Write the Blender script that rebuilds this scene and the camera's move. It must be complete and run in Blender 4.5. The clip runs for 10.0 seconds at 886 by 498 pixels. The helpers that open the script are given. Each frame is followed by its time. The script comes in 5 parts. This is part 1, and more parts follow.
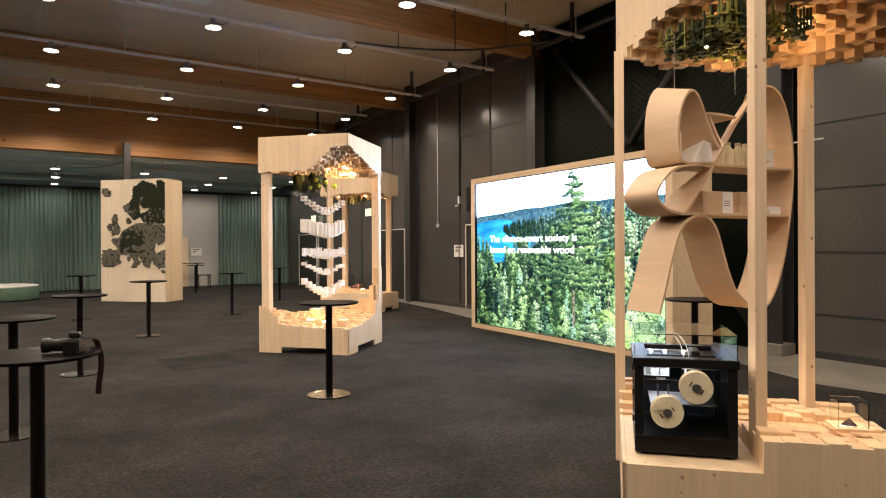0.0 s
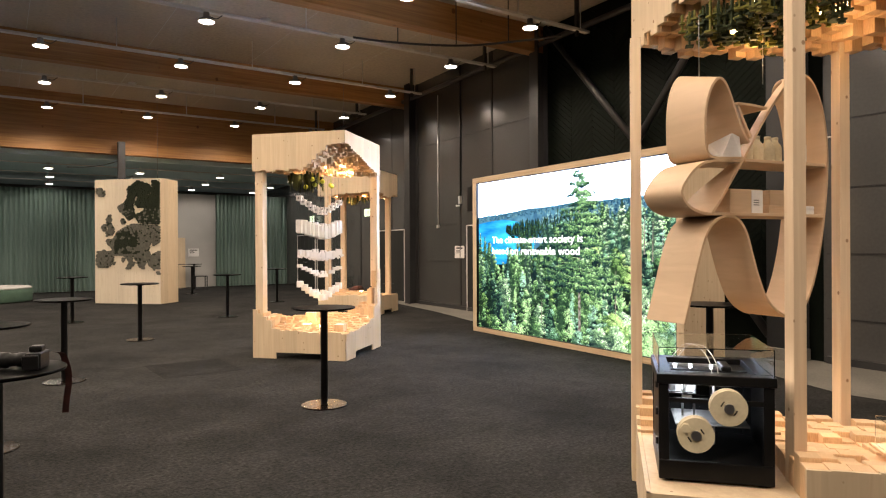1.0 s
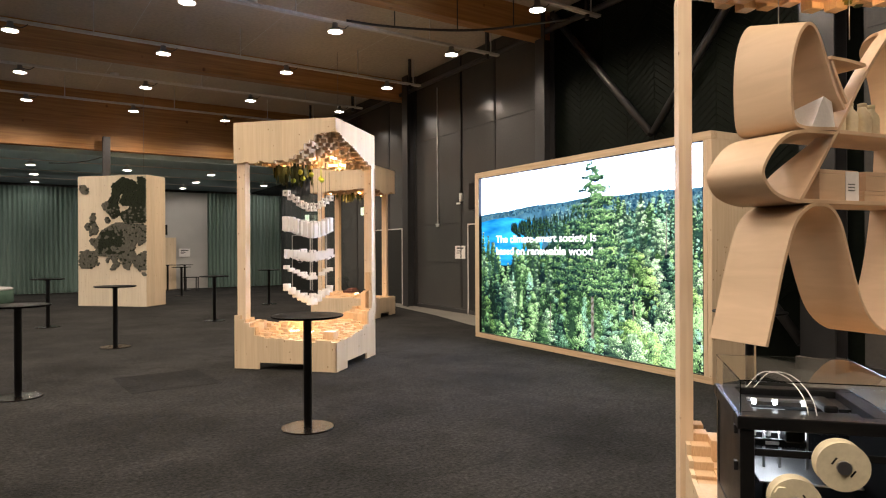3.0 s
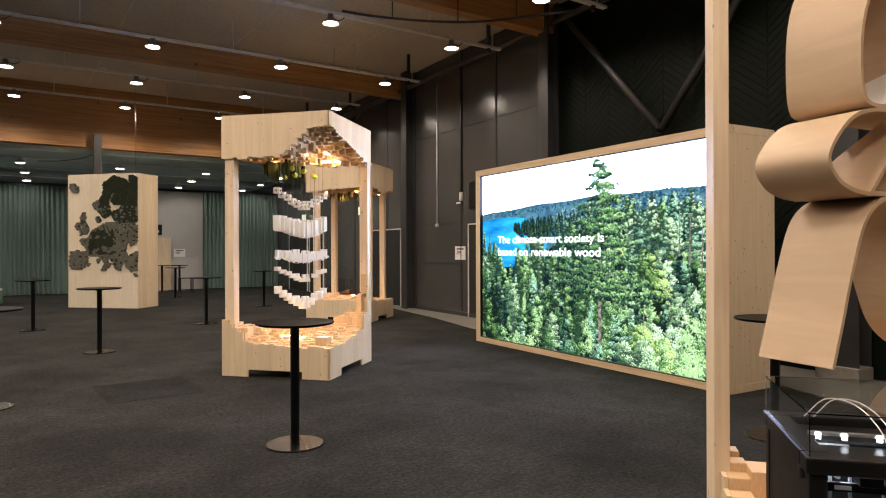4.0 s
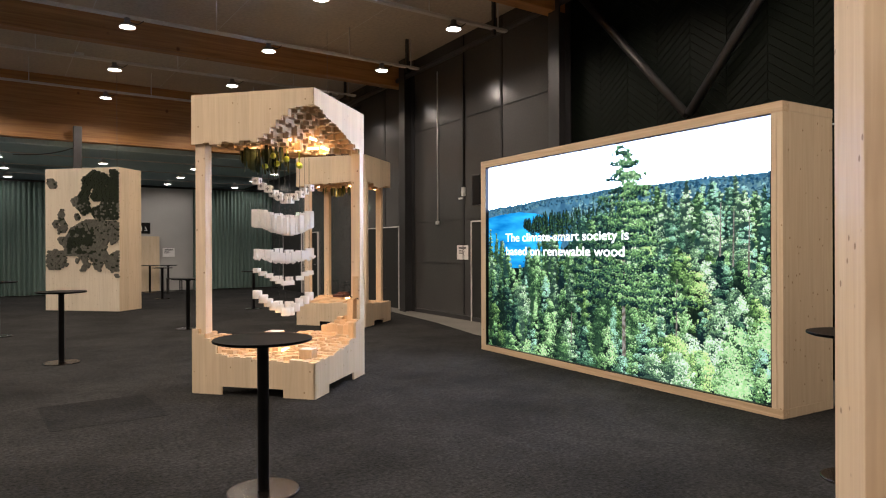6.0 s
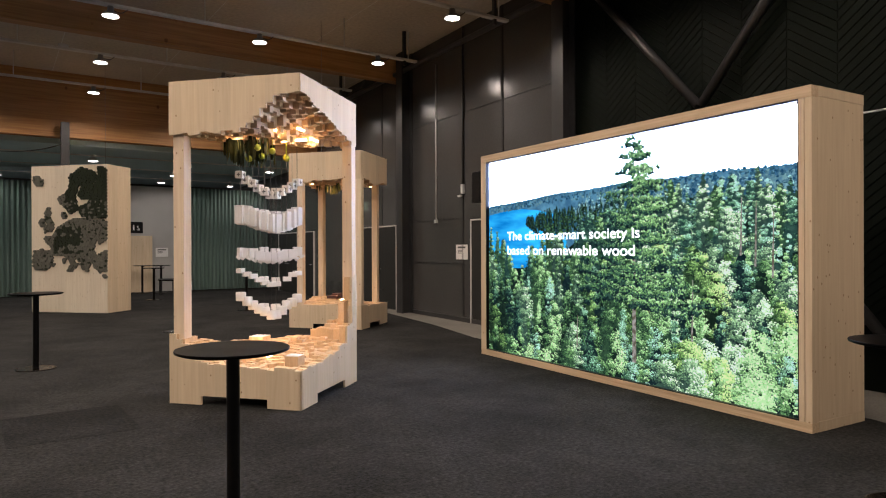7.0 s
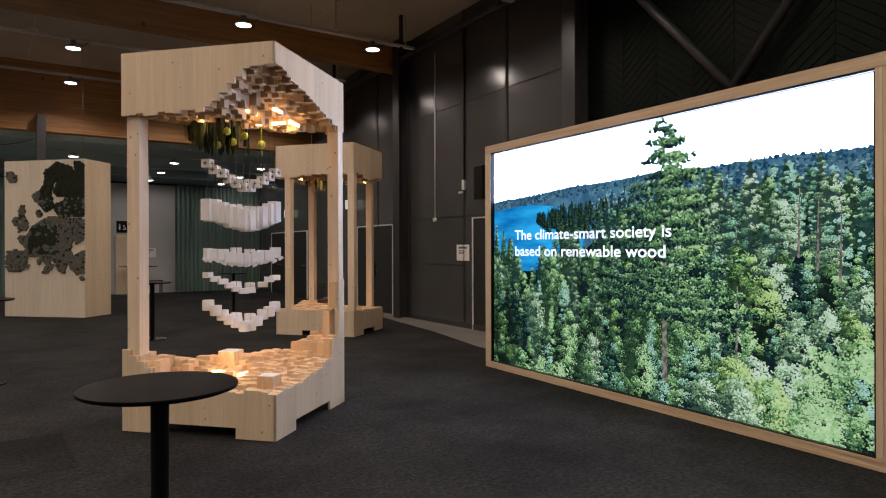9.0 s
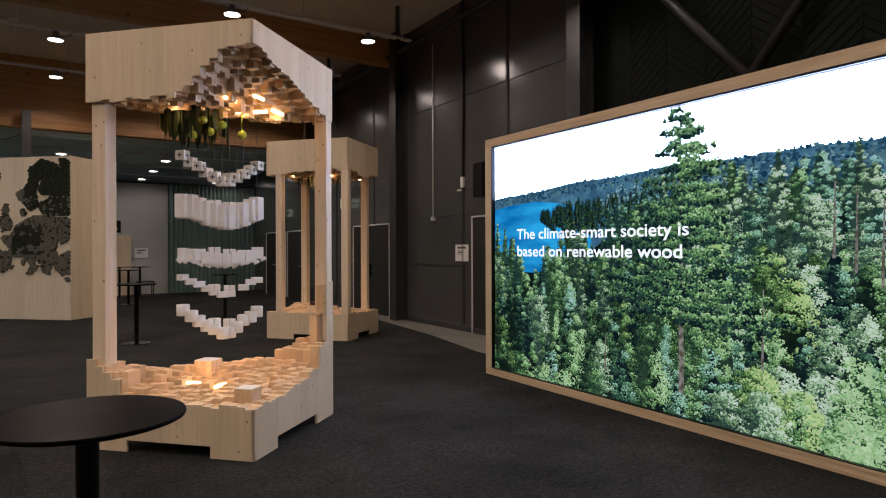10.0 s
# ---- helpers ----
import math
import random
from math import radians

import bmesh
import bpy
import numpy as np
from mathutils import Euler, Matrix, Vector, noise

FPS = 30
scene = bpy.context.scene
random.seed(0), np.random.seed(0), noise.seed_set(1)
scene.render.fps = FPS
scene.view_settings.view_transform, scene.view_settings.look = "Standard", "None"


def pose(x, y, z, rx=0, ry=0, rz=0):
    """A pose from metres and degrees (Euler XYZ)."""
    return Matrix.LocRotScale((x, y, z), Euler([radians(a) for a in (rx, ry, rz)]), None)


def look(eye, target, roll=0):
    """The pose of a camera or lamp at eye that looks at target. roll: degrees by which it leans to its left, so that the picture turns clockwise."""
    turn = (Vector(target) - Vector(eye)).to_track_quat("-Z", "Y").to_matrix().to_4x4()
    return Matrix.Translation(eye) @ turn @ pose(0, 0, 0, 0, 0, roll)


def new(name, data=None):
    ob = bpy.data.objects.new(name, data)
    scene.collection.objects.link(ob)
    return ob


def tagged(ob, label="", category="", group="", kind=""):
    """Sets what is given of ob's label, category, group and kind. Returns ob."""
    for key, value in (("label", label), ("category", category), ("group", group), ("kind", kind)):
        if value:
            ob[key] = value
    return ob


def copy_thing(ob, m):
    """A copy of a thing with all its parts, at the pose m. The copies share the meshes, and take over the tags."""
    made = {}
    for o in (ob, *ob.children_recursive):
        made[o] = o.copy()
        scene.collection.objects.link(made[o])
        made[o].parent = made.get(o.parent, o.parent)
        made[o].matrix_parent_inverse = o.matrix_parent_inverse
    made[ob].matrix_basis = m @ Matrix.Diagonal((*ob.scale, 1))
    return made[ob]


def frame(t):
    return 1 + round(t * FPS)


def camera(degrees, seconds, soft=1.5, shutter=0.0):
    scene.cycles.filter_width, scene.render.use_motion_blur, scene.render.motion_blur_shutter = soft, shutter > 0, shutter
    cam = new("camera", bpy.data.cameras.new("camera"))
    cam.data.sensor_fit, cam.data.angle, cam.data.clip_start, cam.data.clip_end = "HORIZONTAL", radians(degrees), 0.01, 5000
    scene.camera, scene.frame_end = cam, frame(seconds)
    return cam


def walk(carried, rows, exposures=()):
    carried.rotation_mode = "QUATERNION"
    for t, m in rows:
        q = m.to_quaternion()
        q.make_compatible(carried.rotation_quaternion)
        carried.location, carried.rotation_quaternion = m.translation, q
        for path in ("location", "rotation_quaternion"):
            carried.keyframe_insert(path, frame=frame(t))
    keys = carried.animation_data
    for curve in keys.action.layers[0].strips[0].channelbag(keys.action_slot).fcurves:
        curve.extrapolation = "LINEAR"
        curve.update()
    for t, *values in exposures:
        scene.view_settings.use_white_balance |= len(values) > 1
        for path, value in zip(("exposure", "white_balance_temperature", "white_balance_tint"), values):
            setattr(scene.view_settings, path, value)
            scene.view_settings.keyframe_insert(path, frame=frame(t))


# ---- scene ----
cam = camera(68.0, 10.0, soft=1.15)
PATH = [
    (0, (-1.844, -0.481, 1.588), (-0.72, 1.173, 1.584), -0.3),
    (0.5, (-1.745, -0.324, 1.597), (-0.62, 1.33, 1.594), -0.3),
    (1, (-1.646, -0.166, 1.606), (-0.522, 1.488, 1.603), -0.3),
    (1.5, (-1.546, -0.002, 1.604), (-0.42, 1.652, 1.601), -0.3),
    (2, (-1.428, 0.183, 1.595), (-0.301, 1.836, 1.593), -0.3),
    (2.5, (-1.299, 0.38, 1.594), (-0.172, 2.033, 1.592), -0.3),
    (4, (-0.903, 0.961, 1.598), (0.225, 2.613, 1.598), -0.2),
    (4.5, (-0.756, 1.172, 1.606), (0.372, 2.824, 1.606), -0.2),
    (5, (-0.618, 1.397, 1.613), (0.51, 3.049, 1.612), -0.2),
    (5.5, (-0.479, 1.638, 1.605), (0.65, 3.289, 1.603), -0.2),
    (7, (-0.009, 2.29, 1.574), (1.121, 3.94, 1.573), -0.2),
    (7.5, (0.144, 2.485, 1.573), (1.275, 4.135, 1.573), -0.2),
    (8, (0.275, 2.688, 1.581), (1.406, 4.338, 1.58), -0.2),
    (8.5, (0.406, 2.907, 1.581), (1.537, 4.556, 1.58), -0.2),
    (9, (0.544, 3.12, 1.581), (1.677, 4.769, 1.58), -0.2),
    (9.5, (0.693, 3.326, 1.58), (1.827, 4.973, 1.579), -0.2),
    (10, (0.857, 3.534, 1.576), (1.991, 5.181, 1.576), -0.2),
]
EXPOSURES = [(0, 0.07, 6500, 13), (2.5, -0.05, 6400, 12), (5.5, -0.37, 6100, 13), (7.5, -0.64, 6000, 15), (10, -1.24, 5950, 16)]
walk(cam, [(t, look(eye, target, roll)) for t, eye, target, roll in PATH], EXPOSURES)

# ---- world and large lights ----
world = bpy.data.worlds.new("world")
scene.world = world
world.use_nodes = True
world.node_tree.nodes["Background"].inputs[0].default_value = (0.02, 0.024, 0.03, 1)
world.node_tree.nodes["Background"].inputs[1].default_value = 0.3

ROWS = [(-0.9, -1.75), (2.3, -1.6), (5.5, -1.4), (8.68, -1.45), (11.52, -1.2), (14.66, -0.93), (17.85, -0.7), (20.95, -0.48)]
LAMP_Z = 5.54
LAMP_W = 235.0


def lamp(name, kind, m, power, colour, size=0.1, spot=None):
    data = bpy.data.lights.new(name, kind)
    data.energy, data.color = power, colour
    if kind == "SPOT":
        data.spot_size, data.spot_blend, data.shadow_soft_size = radians(spot), 0.5, size
    elif kind == "POINT":
        data.shadow_soft_size = size
    elif kind == "AREA":
        data.size = size
    ob = new(name, data)
    ob.matrix_world = m
    return ob


# ---- mesh helpers ----
def part(name, bm, mat, parent=None, label="", smooth=False):
    me = bpy.data.meshes.new(name)
    bm.to_mesh(me)
    bm.free()
    for m in (mat if isinstance(mat, (list, tuple)) else [mat]):
        me.materials.append(m)
    if smooth:
        for p in me.polygons:
            p.use_smooth = True
    ob = new(name, me)
    ob.parent = parent
    if label:
        tagged(ob, label)
    return ob


def root(name, m, label, category, group=""):
    ob = new(name)
    ob.empty_display_size = 0.1
    ob.matrix_world = m
    return tagged(ob, label, category, group)


def box(bm, x0, x1, y0, y1, z0, z1, bevel=0.0, index=0, m=None):
    vs = [bm.verts.new(v) for v in ((x0, y0, z0), (x1, y0, z0), (x1, y1, z0), (x0, y1, z0),
                                    (x0, y0, z1), (x1, y0, z1), (x1, y1, z1), (x0, y1, z1))]
    fs = [bm.faces.new([vs[k] for k in q]) for q in ((0, 3, 2, 1), (4, 5, 6, 7), (0, 1, 5, 4), (1, 2, 6, 5), (2, 3, 7, 6), (3, 0, 4, 7))]
    for f in fs:
        f.material_index = index
    if bevel:
        es = list({e for f in fs for e in f.edges})
        out = bmesh.ops.bevel(bm, geom=es, offset=bevel, segments=2, profile=0.5, affect="EDGES")
        vs = list({v for f in out["faces"] for v in f.verts} | {v for v in vs if v.is_valid})
        for f in out["faces"]:
            f.material_index = index
    if m is not None:
        bmesh.ops.transform(bm, matrix=m, verts=vs)
    return bm


def one(x0, x1, y0, y1, z0, z1, bevel=0.0):
    return box(bmesh.new(), x0, x1, y0, y1, z0, z1, bevel)


def lathe(bm, profile, steps=32, cx=0.0, cy=0.0, index=0):
    """A turned solid from (radius, z) pairs, from its bottom to its top."""
    rings = []
    for r, z in profile:
        rings.append([bm.verts.new((cx + r * math.cos(2 * math.pi * k / steps), cy + r * math.sin(2 * math.pi * k / steps), z)) for k in range(steps)])
    for a, b in zip(rings, rings[1:]):
        for k in range(steps):
            f = bm.faces.new((a[k], a[(k + 1) % steps], b[(k + 1) % steps], b[k]))
            f.smooth, f.material_index = True, index
    for ring, rev in ((rings[0], True), (rings[-1], False)):
        f = bm.faces.new(ring[::-1] if rev else ring)
        f.material_index = index
    return bm


def tube(bm, points, r, steps=8):
    """A round bar along points."""
    pts = [Vector(p) for p in points]
    rings = []
    for k, p in enumerate(pts):
        d = (pts[min(k + 1, len(pts) - 1)] - pts[max(k - 1, 0)]).normalized()
        a = d.orthogonal().normalized() if abs(d.z) < 0.9 else d.cross(Vector((1, 0, 0))).normalized()
        if rings and a.dot(last) < 0:
            a = -a
        if rings:
            a = (last - d * last.dot(d)).normalized()
        last = a
        b = d.cross(a)
        rings.append([bm.verts.new(p + r * (math.cos(2 * math.pi * j / steps) * a + math.sin(2 * math.pi * j / steps) * b)) for j in range(steps)])
    for a, b in zip(rings, rings[1:]):
        for j in range(steps):
            bm.faces.new((a[j], a[(j + 1) % steps], b[(j + 1) % steps], b[j])).smooth = True
    bm.faces.new(rings[0][::-1])
    bm.faces.new(rings[-1])
    return bm


def curve_points(points, n=6):
    """Catmull-Rom points through a list."""
    P = [Vector(p) for p in points]
    P = [2 * P[0] - P[1]] + P + [2 * P[-1] - P[-2]]
    out = []
    for a, b, c, d in zip(P, P[1:], P[2:], P[3:]):
        for k in range(n):
            t = k / n
            out.append(0.5 * (2 * b + (c - a) * t + (2 * a - 5 * b + 4 * c - d) * t * t + (3 * b - a - 3 * c + d) * t ** 3))
    return out + [P[-2]]


# ---- materials ----
def material(name, colour, rough=0.6, metal=0.0):
    m = bpy.data.materials.new(name)
    m.use_nodes = True
    b = m.node_tree.nodes["Principled BSDF"]
    b.inputs["Base Color"].default_value = (*colour, 1)
    b.inputs["Roughness"].default_value = rough
    b.inputs["Metallic"].default_value = metal
    return m


def nodes_of(m):
    nt = m.node_tree
    return nt, nt.nodes["Principled BSDF"], (lambda kind: nt.nodes.new(kind)), nt.links.new


def varied(name, dark, light, scale=4.0, stretch=(1, 1, 1), rough=(0.5, 0.7), fine=60.0, bump=0.1, metal=0.0, coords="Object", detail=6.0, dist=0.01):
    """A surface whose colour wanders between two tones, with fine relief."""
    m = material(name, light, rough[0], metal)
    nt, b, add, link = nodes_of(m)
    tc, mp = add("ShaderNodeTexCoord"), add("ShaderNodeMapping")
    mp.inputs["Scale"].default_value = stretch
    link(tc.outputs[coords], mp.inputs[0])
    n1, n2 = add("ShaderNodeTexNoise"), add("ShaderNodeTexNoise")
    n1.inputs["Scale"].default_value, n1.inputs["Detail"].default_value = scale, detail
    n2.inputs["Scale"].default_value, n2.inputs["Detail"].default_value = fine, 4
    link(mp.outputs[0], n1.inputs[0]), link(mp.outputs[0], n2.inputs[0])
    mix = add("ShaderNodeMath")
    mix.operation = "MULTIPLY_ADD"
    mix.inputs[1].default_value = 0.45
    link(n2.outputs[0], mix.inputs[0])
    half = add("ShaderNodeMath")
    half.operation = "MULTIPLY"
    half.inputs[1].default_value = 0.55
    link(n1.outputs[0], half.inputs[0]), link(half.outputs[0], mix.inputs[2])
    ramp = add("ShaderNodeValToRGB")
    ramp.color_ramp.elements[0].position, ramp.color_ramp.elements[1].position = 0.35, 0.65
    ramp.color_ramp.elements[0].color, ramp.color_ramp.elements[1].color = (*dark, 1), (*light, 1)
    link(mix.outputs[0], ramp.inputs[0]), link(ramp.outputs[0], b.inputs["Base Color"])
    mr = add("ShaderNodeMapRange")
    mr.inputs[3].default_value, mr.inputs[4].default_value = rough
    link(n1.outputs[0], mr.inputs[0]), link(mr.outputs[0], b.inputs["Roughness"])
    if bump:
        bp = add("ShaderNodeBump")
        bp.inputs["Strength"].default_value, bp.inputs["Distance"].default_value = bump, dist
        link(n2.outputs[0], bp.inputs["Height"]), link(bp.outputs[0], b.inputs["Normal"])
    return m


def wood(name, dark, light, grain=(30, 30, 1.6), rough=0.6, knots=True, plank=0.0, spread=0.12, knot_scale=5.5):
    """Softwood: long grain along z, boards of width plank, small brown knots; each object takes its own tone."""
    m = material(name, light, rough)
    nt, b, add, link = nodes_of(m)
    tc, mp, info = add("ShaderNodeTexCoord"), add("ShaderNodeMapping"), add("ShaderNodeObjectInfo")
    mp.inputs["Scale"].default_value = grain
    shift = add("ShaderNodeVectorMath")
    shift.operation = "ADD"
    link(tc.outputs["Object"], shift.inputs[0])
    spin = add("ShaderNodeVectorMath")
    spin.operation = "SCALE"
    spin.inputs[0].default_value = (37, 19, 53)
    link(info.outputs["Random"], spin.inputs["Scale"]), link(spin.outputs[0], shift.inputs[1])
    link(shift.outputs[0], mp.inputs[0])
    n = add("ShaderNodeTexNoise")
    n.inputs["Scale"].default_value, n.inputs["Detail"].default_value, n.inputs["Distortion"].default_value = 1.0, 5, 0.6
    link(mp.outputs[0], n.inputs[0])
    ramp = add("ShaderNodeValToRGB")
    ramp.color_ramp.elements[0].position, ramp.color_ramp.elements[1].position = 0.3, 0.7
    ramp.color_ramp.elements[0].color, ramp.color_ramp.elements[1].color = (*dark, 1), (*light, 1)
    link(n.outputs[0], ramp.inputs[0])
    tone = add("ShaderNodeHueSaturation")
    mr = add("ShaderNodeMapRange")
    mr.inputs[3].default_value, mr.inputs[4].default_value = 1 - spread, 1 + spread
    if plank:
        sep = add("ShaderNodeSeparateXYZ")
        link(tc.outputs["Object"], sep.inputs[0])
        both = add("ShaderNodeMath")
        both.operation = "ADD"
        link(sep.outputs[0], both.inputs[0]), link(sep.outputs[1], both.inputs[1])
        cut = add("ShaderNodeMath")
        cut.operation = "DIVIDE"
        cut.inputs[1].default_value = plank
        flo = add("ShaderNodeMath")
        flo.operation = "FLOOR"
        wn = add("ShaderNodeTexWhiteNoise")
        wn.noise_dimensions = "1D"
        link(both.outputs[0], cut.inputs[0]), link(cut.outputs[0], flo.inputs[0]), link(flo.outputs[0], wn.inputs["W"])
        link(wn.outputs[0], mr.inputs[0])
    else:
        link(info.outputs["Random"], mr.inputs[0])
    link(mr.outputs[0], tone.inputs["Value"]), link(ramp.outputs[0], tone.inputs["Color"])
    last = tone.outputs[0]
    if knots:
        v = add("ShaderNodeTexVoronoi")
        v.inputs["Scale"].default_value = knot_scale
        mp2 = add("ShaderNodeMapping")
        mp2.inputs["Scale"].default_value = (1, 1, 0.8)
        link(shift.outputs[0], mp2.inputs[0]), link(mp2.outputs[0], v.inputs[0])
        kr = add("ShaderNodeValToRGB")
        kr.color_ramp.elements[0].position, kr.color_ramp.elements[1].position = 0.07, 0.115
        kr.color_ramp.elements[0].color, kr.color_ramp.elements[1].color = (0.8, 0.8, 0.8, 1), (0, 0, 0, 1)
        link(v.outputs["Distance"], kr.inputs[0])
        mx = add("ShaderNodeMixRGB")
        mx.inputs[2].default_value = (dark[0] * 0.42, dark[1] * 0.27, dark[2] * 0.17, 1)
        link(kr.outputs[0], mx.inputs[0]), link(last, mx.inputs[1])
        last = mx.outputs[0]
    link(last, b.inputs["Base Color"])
    bp = add("ShaderNodeBump")
    bp.inputs["Strength"].default_value, bp.inputs["Distance"].default_value = 0.15, 0.002
    link(n.outputs[0], bp.inputs["Height"]), link(bp.outputs[0], b.inputs["Normal"])
    return m


def glow(name, colour, strength):
    m = material(name, (0.8, 0.8, 0.8), 0.5)
    b = m.node_tree.nodes["Principled BSDF"]
    b.inputs["Emission Color"].default_value = (*colour, 1)
    b.inputs["Emission Strength"].default_value = strength
    return m


def glass(name, tint=(0.95, 0.97, 0.97), rough=0.02):
    m = material(name, tint, rough)
    b = m.node_tree.nodes["Principled BSDF"]
    b.inputs["Transmission Weight"].default_value = 1.0
    b.inputs["IOR"].default_value = 1.1
    b.inputs["Specular IOR Level"].default_value = 0.6
    return m


def carpet(name, dark, light):
    """Needle felt: worn patches, and a coarse fleck of dark and light fibre."""
    m = varied(name, dark, light, 0.8, rough=(0.92, 1.0), fine=45, bump=0.8, dist=0.008)
    nt, b, add, link = nodes_of(m)
    old = b.inputs["Base Color"].links[0].from_socket
    tc, fleck, worn = add("ShaderNodeTexCoord"), add("ShaderNodeTexNoise"), add("ShaderNodeTexNoise")
    fleck.inputs["Scale"].default_value, fleck.inputs["Detail"].default_value, fleck.inputs["Roughness"].default_value = 26, 4, 0.75
    worn.inputs["Scale"].default_value, worn.inputs["Detail"].default_value, worn.inputs["Distortion"].default_value = 2.6, 5, 1.2
    for tex, lo, hi in ((fleck, 0.5, 1.5), (worn, 0.84, 1.16)):
        link(tc.outputs["Object"], tex.inputs[0])
        mr, mul = add("ShaderNodeMapRange"), add("ShaderNodeMixRGB")
        mr.inputs[1].default_value, mr.inputs[2].default_value, mr.inputs[3].default_value, mr.inputs[4].default_value = 0.32, 0.68, lo, hi
        mul.blend_type, mul.inputs[0].default_value = "MULTIPLY", 1.0
        link(tex.outputs[0], mr.inputs[0]), link(old, mul.inputs[1]), link(mr.outputs[0], mul.inputs[2])
        old = mul.outputs[0]
    link(old, b.inputs["Base Color"])
    b.inputs["Specular IOR Level"].default_value = 0.06
    return m


CARPET = carpet("carpet", (0.012, 0.0118, 0.0114), (0.037, 0.0363, 0.035))
CONCRETE = varied("concrete", (0.10, 0.092, 0.08), (0.21, 0.195, 0.17), 1.5, fine=40, bump=0.2)
PANEL = varied("grey metal panel", (0.058, 0.058, 0.057), (0.074, 0.073, 0.071), 0.7, rough=(0.15, 0.22), fine=25, bump=0.03)
DARKWALL = varied("dark painted wall", (0.016, 0.017, 0.016), (0.026, 0.027, 0.025), 1.1, rough=(0.55, 0.7), fine=30, bump=0.05)
GREENBOARD = varied("dark green board", (0.0042, 0.006, 0.0043), (0.0068, 0.0092, 0.0067), 2.0, rough=(0.5, 0.65), fine=40, bump=0.08)
for mat, gloss in ((PANEL, 0.75), (DARKWALL, 0.25), (GREENBOARD, 0.06)):
    mat.node_tree.nodes["Principled BSDF"].inputs["Specular IOR Level"].default_value = gloss
nt, shade, add, link = nodes_of(PANEL)
rib_coord, rib, rib_bump = add("ShaderNodeTexCoord"), add("ShaderNodeTexWave"), add("ShaderNodeBump")
rib.bands_direction = "Z"
rib.inputs["Scale"].default_value = 6.0
rib_bump.inputs["Strength"].default_value, rib_bump.inputs["Distance"].default_value = 0.5, 0.0006
link(rib_coord.outputs["Object"], rib.inputs[0]), link(rib.outputs["Fac"], rib_bump.inputs["Height"])
link(shade.inputs["Normal"].links[0].from_socket, rib_bump.inputs["Normal"]), link(rib_bump.outputs[0], shade.inputs["Normal"])
SEAM = material("seam", (0.012, 0.012, 0.012), 0.7)
STEEL = varied("dark painted steel", (0.02, 0.02, 0.021), (0.035, 0.035, 0.036), 3, rough=(0.35, 0.5), fine=60, bump=0.04)
CEILING = varied("ceiling board", (0.43, 0.37, 0.295), (0.62, 0.53, 0.425), 0.35, rough=(0.85, 0.95), fine=14, bump=0.25, dist=0.02)
GLULAM = wood("glulam", (0.27, 0.125, 0.038), (0.45, 0.23, 0.075), grain=(0.7, 12, 18), rough=0.55, spread=0.03, knot_scale=2.2)
WHITEPAINT = varied("white painted metal", (0.55, 0.55, 0.53), (0.7, 0.7, 0.68), 3, rough=(0.4, 0.5), fine=30, bump=0.02)
LAMPGREY = varied("grey lamp housing", (0.16, 0.15, 0.14), (0.24, 0.225, 0.21), 4, rough=(0.45, 0.55), fine=40, bump=0.02)
RAILGREY = varied("galvanised rail", (0.55, 0.53, 0.50), (0.70, 0.68, 0.65), 5, rough=(0.4, 0.55), fine=50, bump=0.03)
LOWCEIL = varied("teal ceiling", (0.46, 0.62, 0.66), (0.56, 0.72, 0.75), 0.8, rough=(0.7, 0.85), fine=18, bump=0.1)
WALLGREY = varied("grey plaster", (0.40, 0.39, 0.37), (0.48, 0.47, 0.45), 0.9, rough=(0.8, 0.9), fine=40, bump=0.05)
CURTAIN = varied("green curtain", (0.085, 0.135, 0.115), (0.15, 0.21, 0.185), 3.0, stretch=(3, 3, 0.2), rough=(0.85, 0.95), fine=120, bump=0.15)
PLY = wood("spruce board", (0.615, 0.472, 0.308), (0.695, 0.556, 0.38), plank=0.19, spread=0.05, knot_scale=11)
PALEPLY = wood("pale spruce panel", (0.66, 0.565, 0.425), (0.74, 0.65, 0.51), plank=0.3, spread=0.03, knot_scale=14)
BLOCK = wood("pine block", (0.60, 0.39, 0.215), (0.77, 0.545, 0.325), grain=(26, 26, 6), spread=0.14, knots=False)
POST = wood("pine post", (0.69, 0.525, 0.355), (0.79, 0.635, 0.455), spread=0.05, knot_scale=10)
BIRCH = wood("bent birch plywood", (0.57, 0.41, 0.265), (0.65, 0.475, 0.315), grain=(3, 3, 18), rough=0.5, knots=False, spread=0.04)
FRAMEWOOD = wood("spruce frame board", (0.50, 0.36, 0.215), (0.66, 0.50, 0.325), grain=(1.4, 40, 40), knots=False, spread=0.05)
BIRCHEDGE = wood("birch plywood edge", (0.50, 0.35, 0.22), (0.62, 0.45, 0.29), grain=(8, 60, 8), knots=False, spread=0.04)
BLACKTOP = varied("black laminate", (0.0015, 0.0015, 0.0016), (0.003, 0.003, 0.0031), 5, rough=(0.28, 0.36), fine=120, bump=0.03)
BLACKTOP.node_tree.nodes["Principled BSDF"].inputs["Specular IOR Level"].default_value = 0.02
BLACKMETAL = varied("black powder-coated metal", (0.010, 0.010, 0.011), (0.018, 0.018, 0.019), 6, rough=(0.4, 0.5), fine=200, bump=0.05)
BASEMETAL = varied("dark brushed base plate", (0.014, 0.011, 0.010), (0.028, 0.022, 0.019), 4, rough=(0.2, 0.3), fine=90, bump=0.03, metal=0.8)
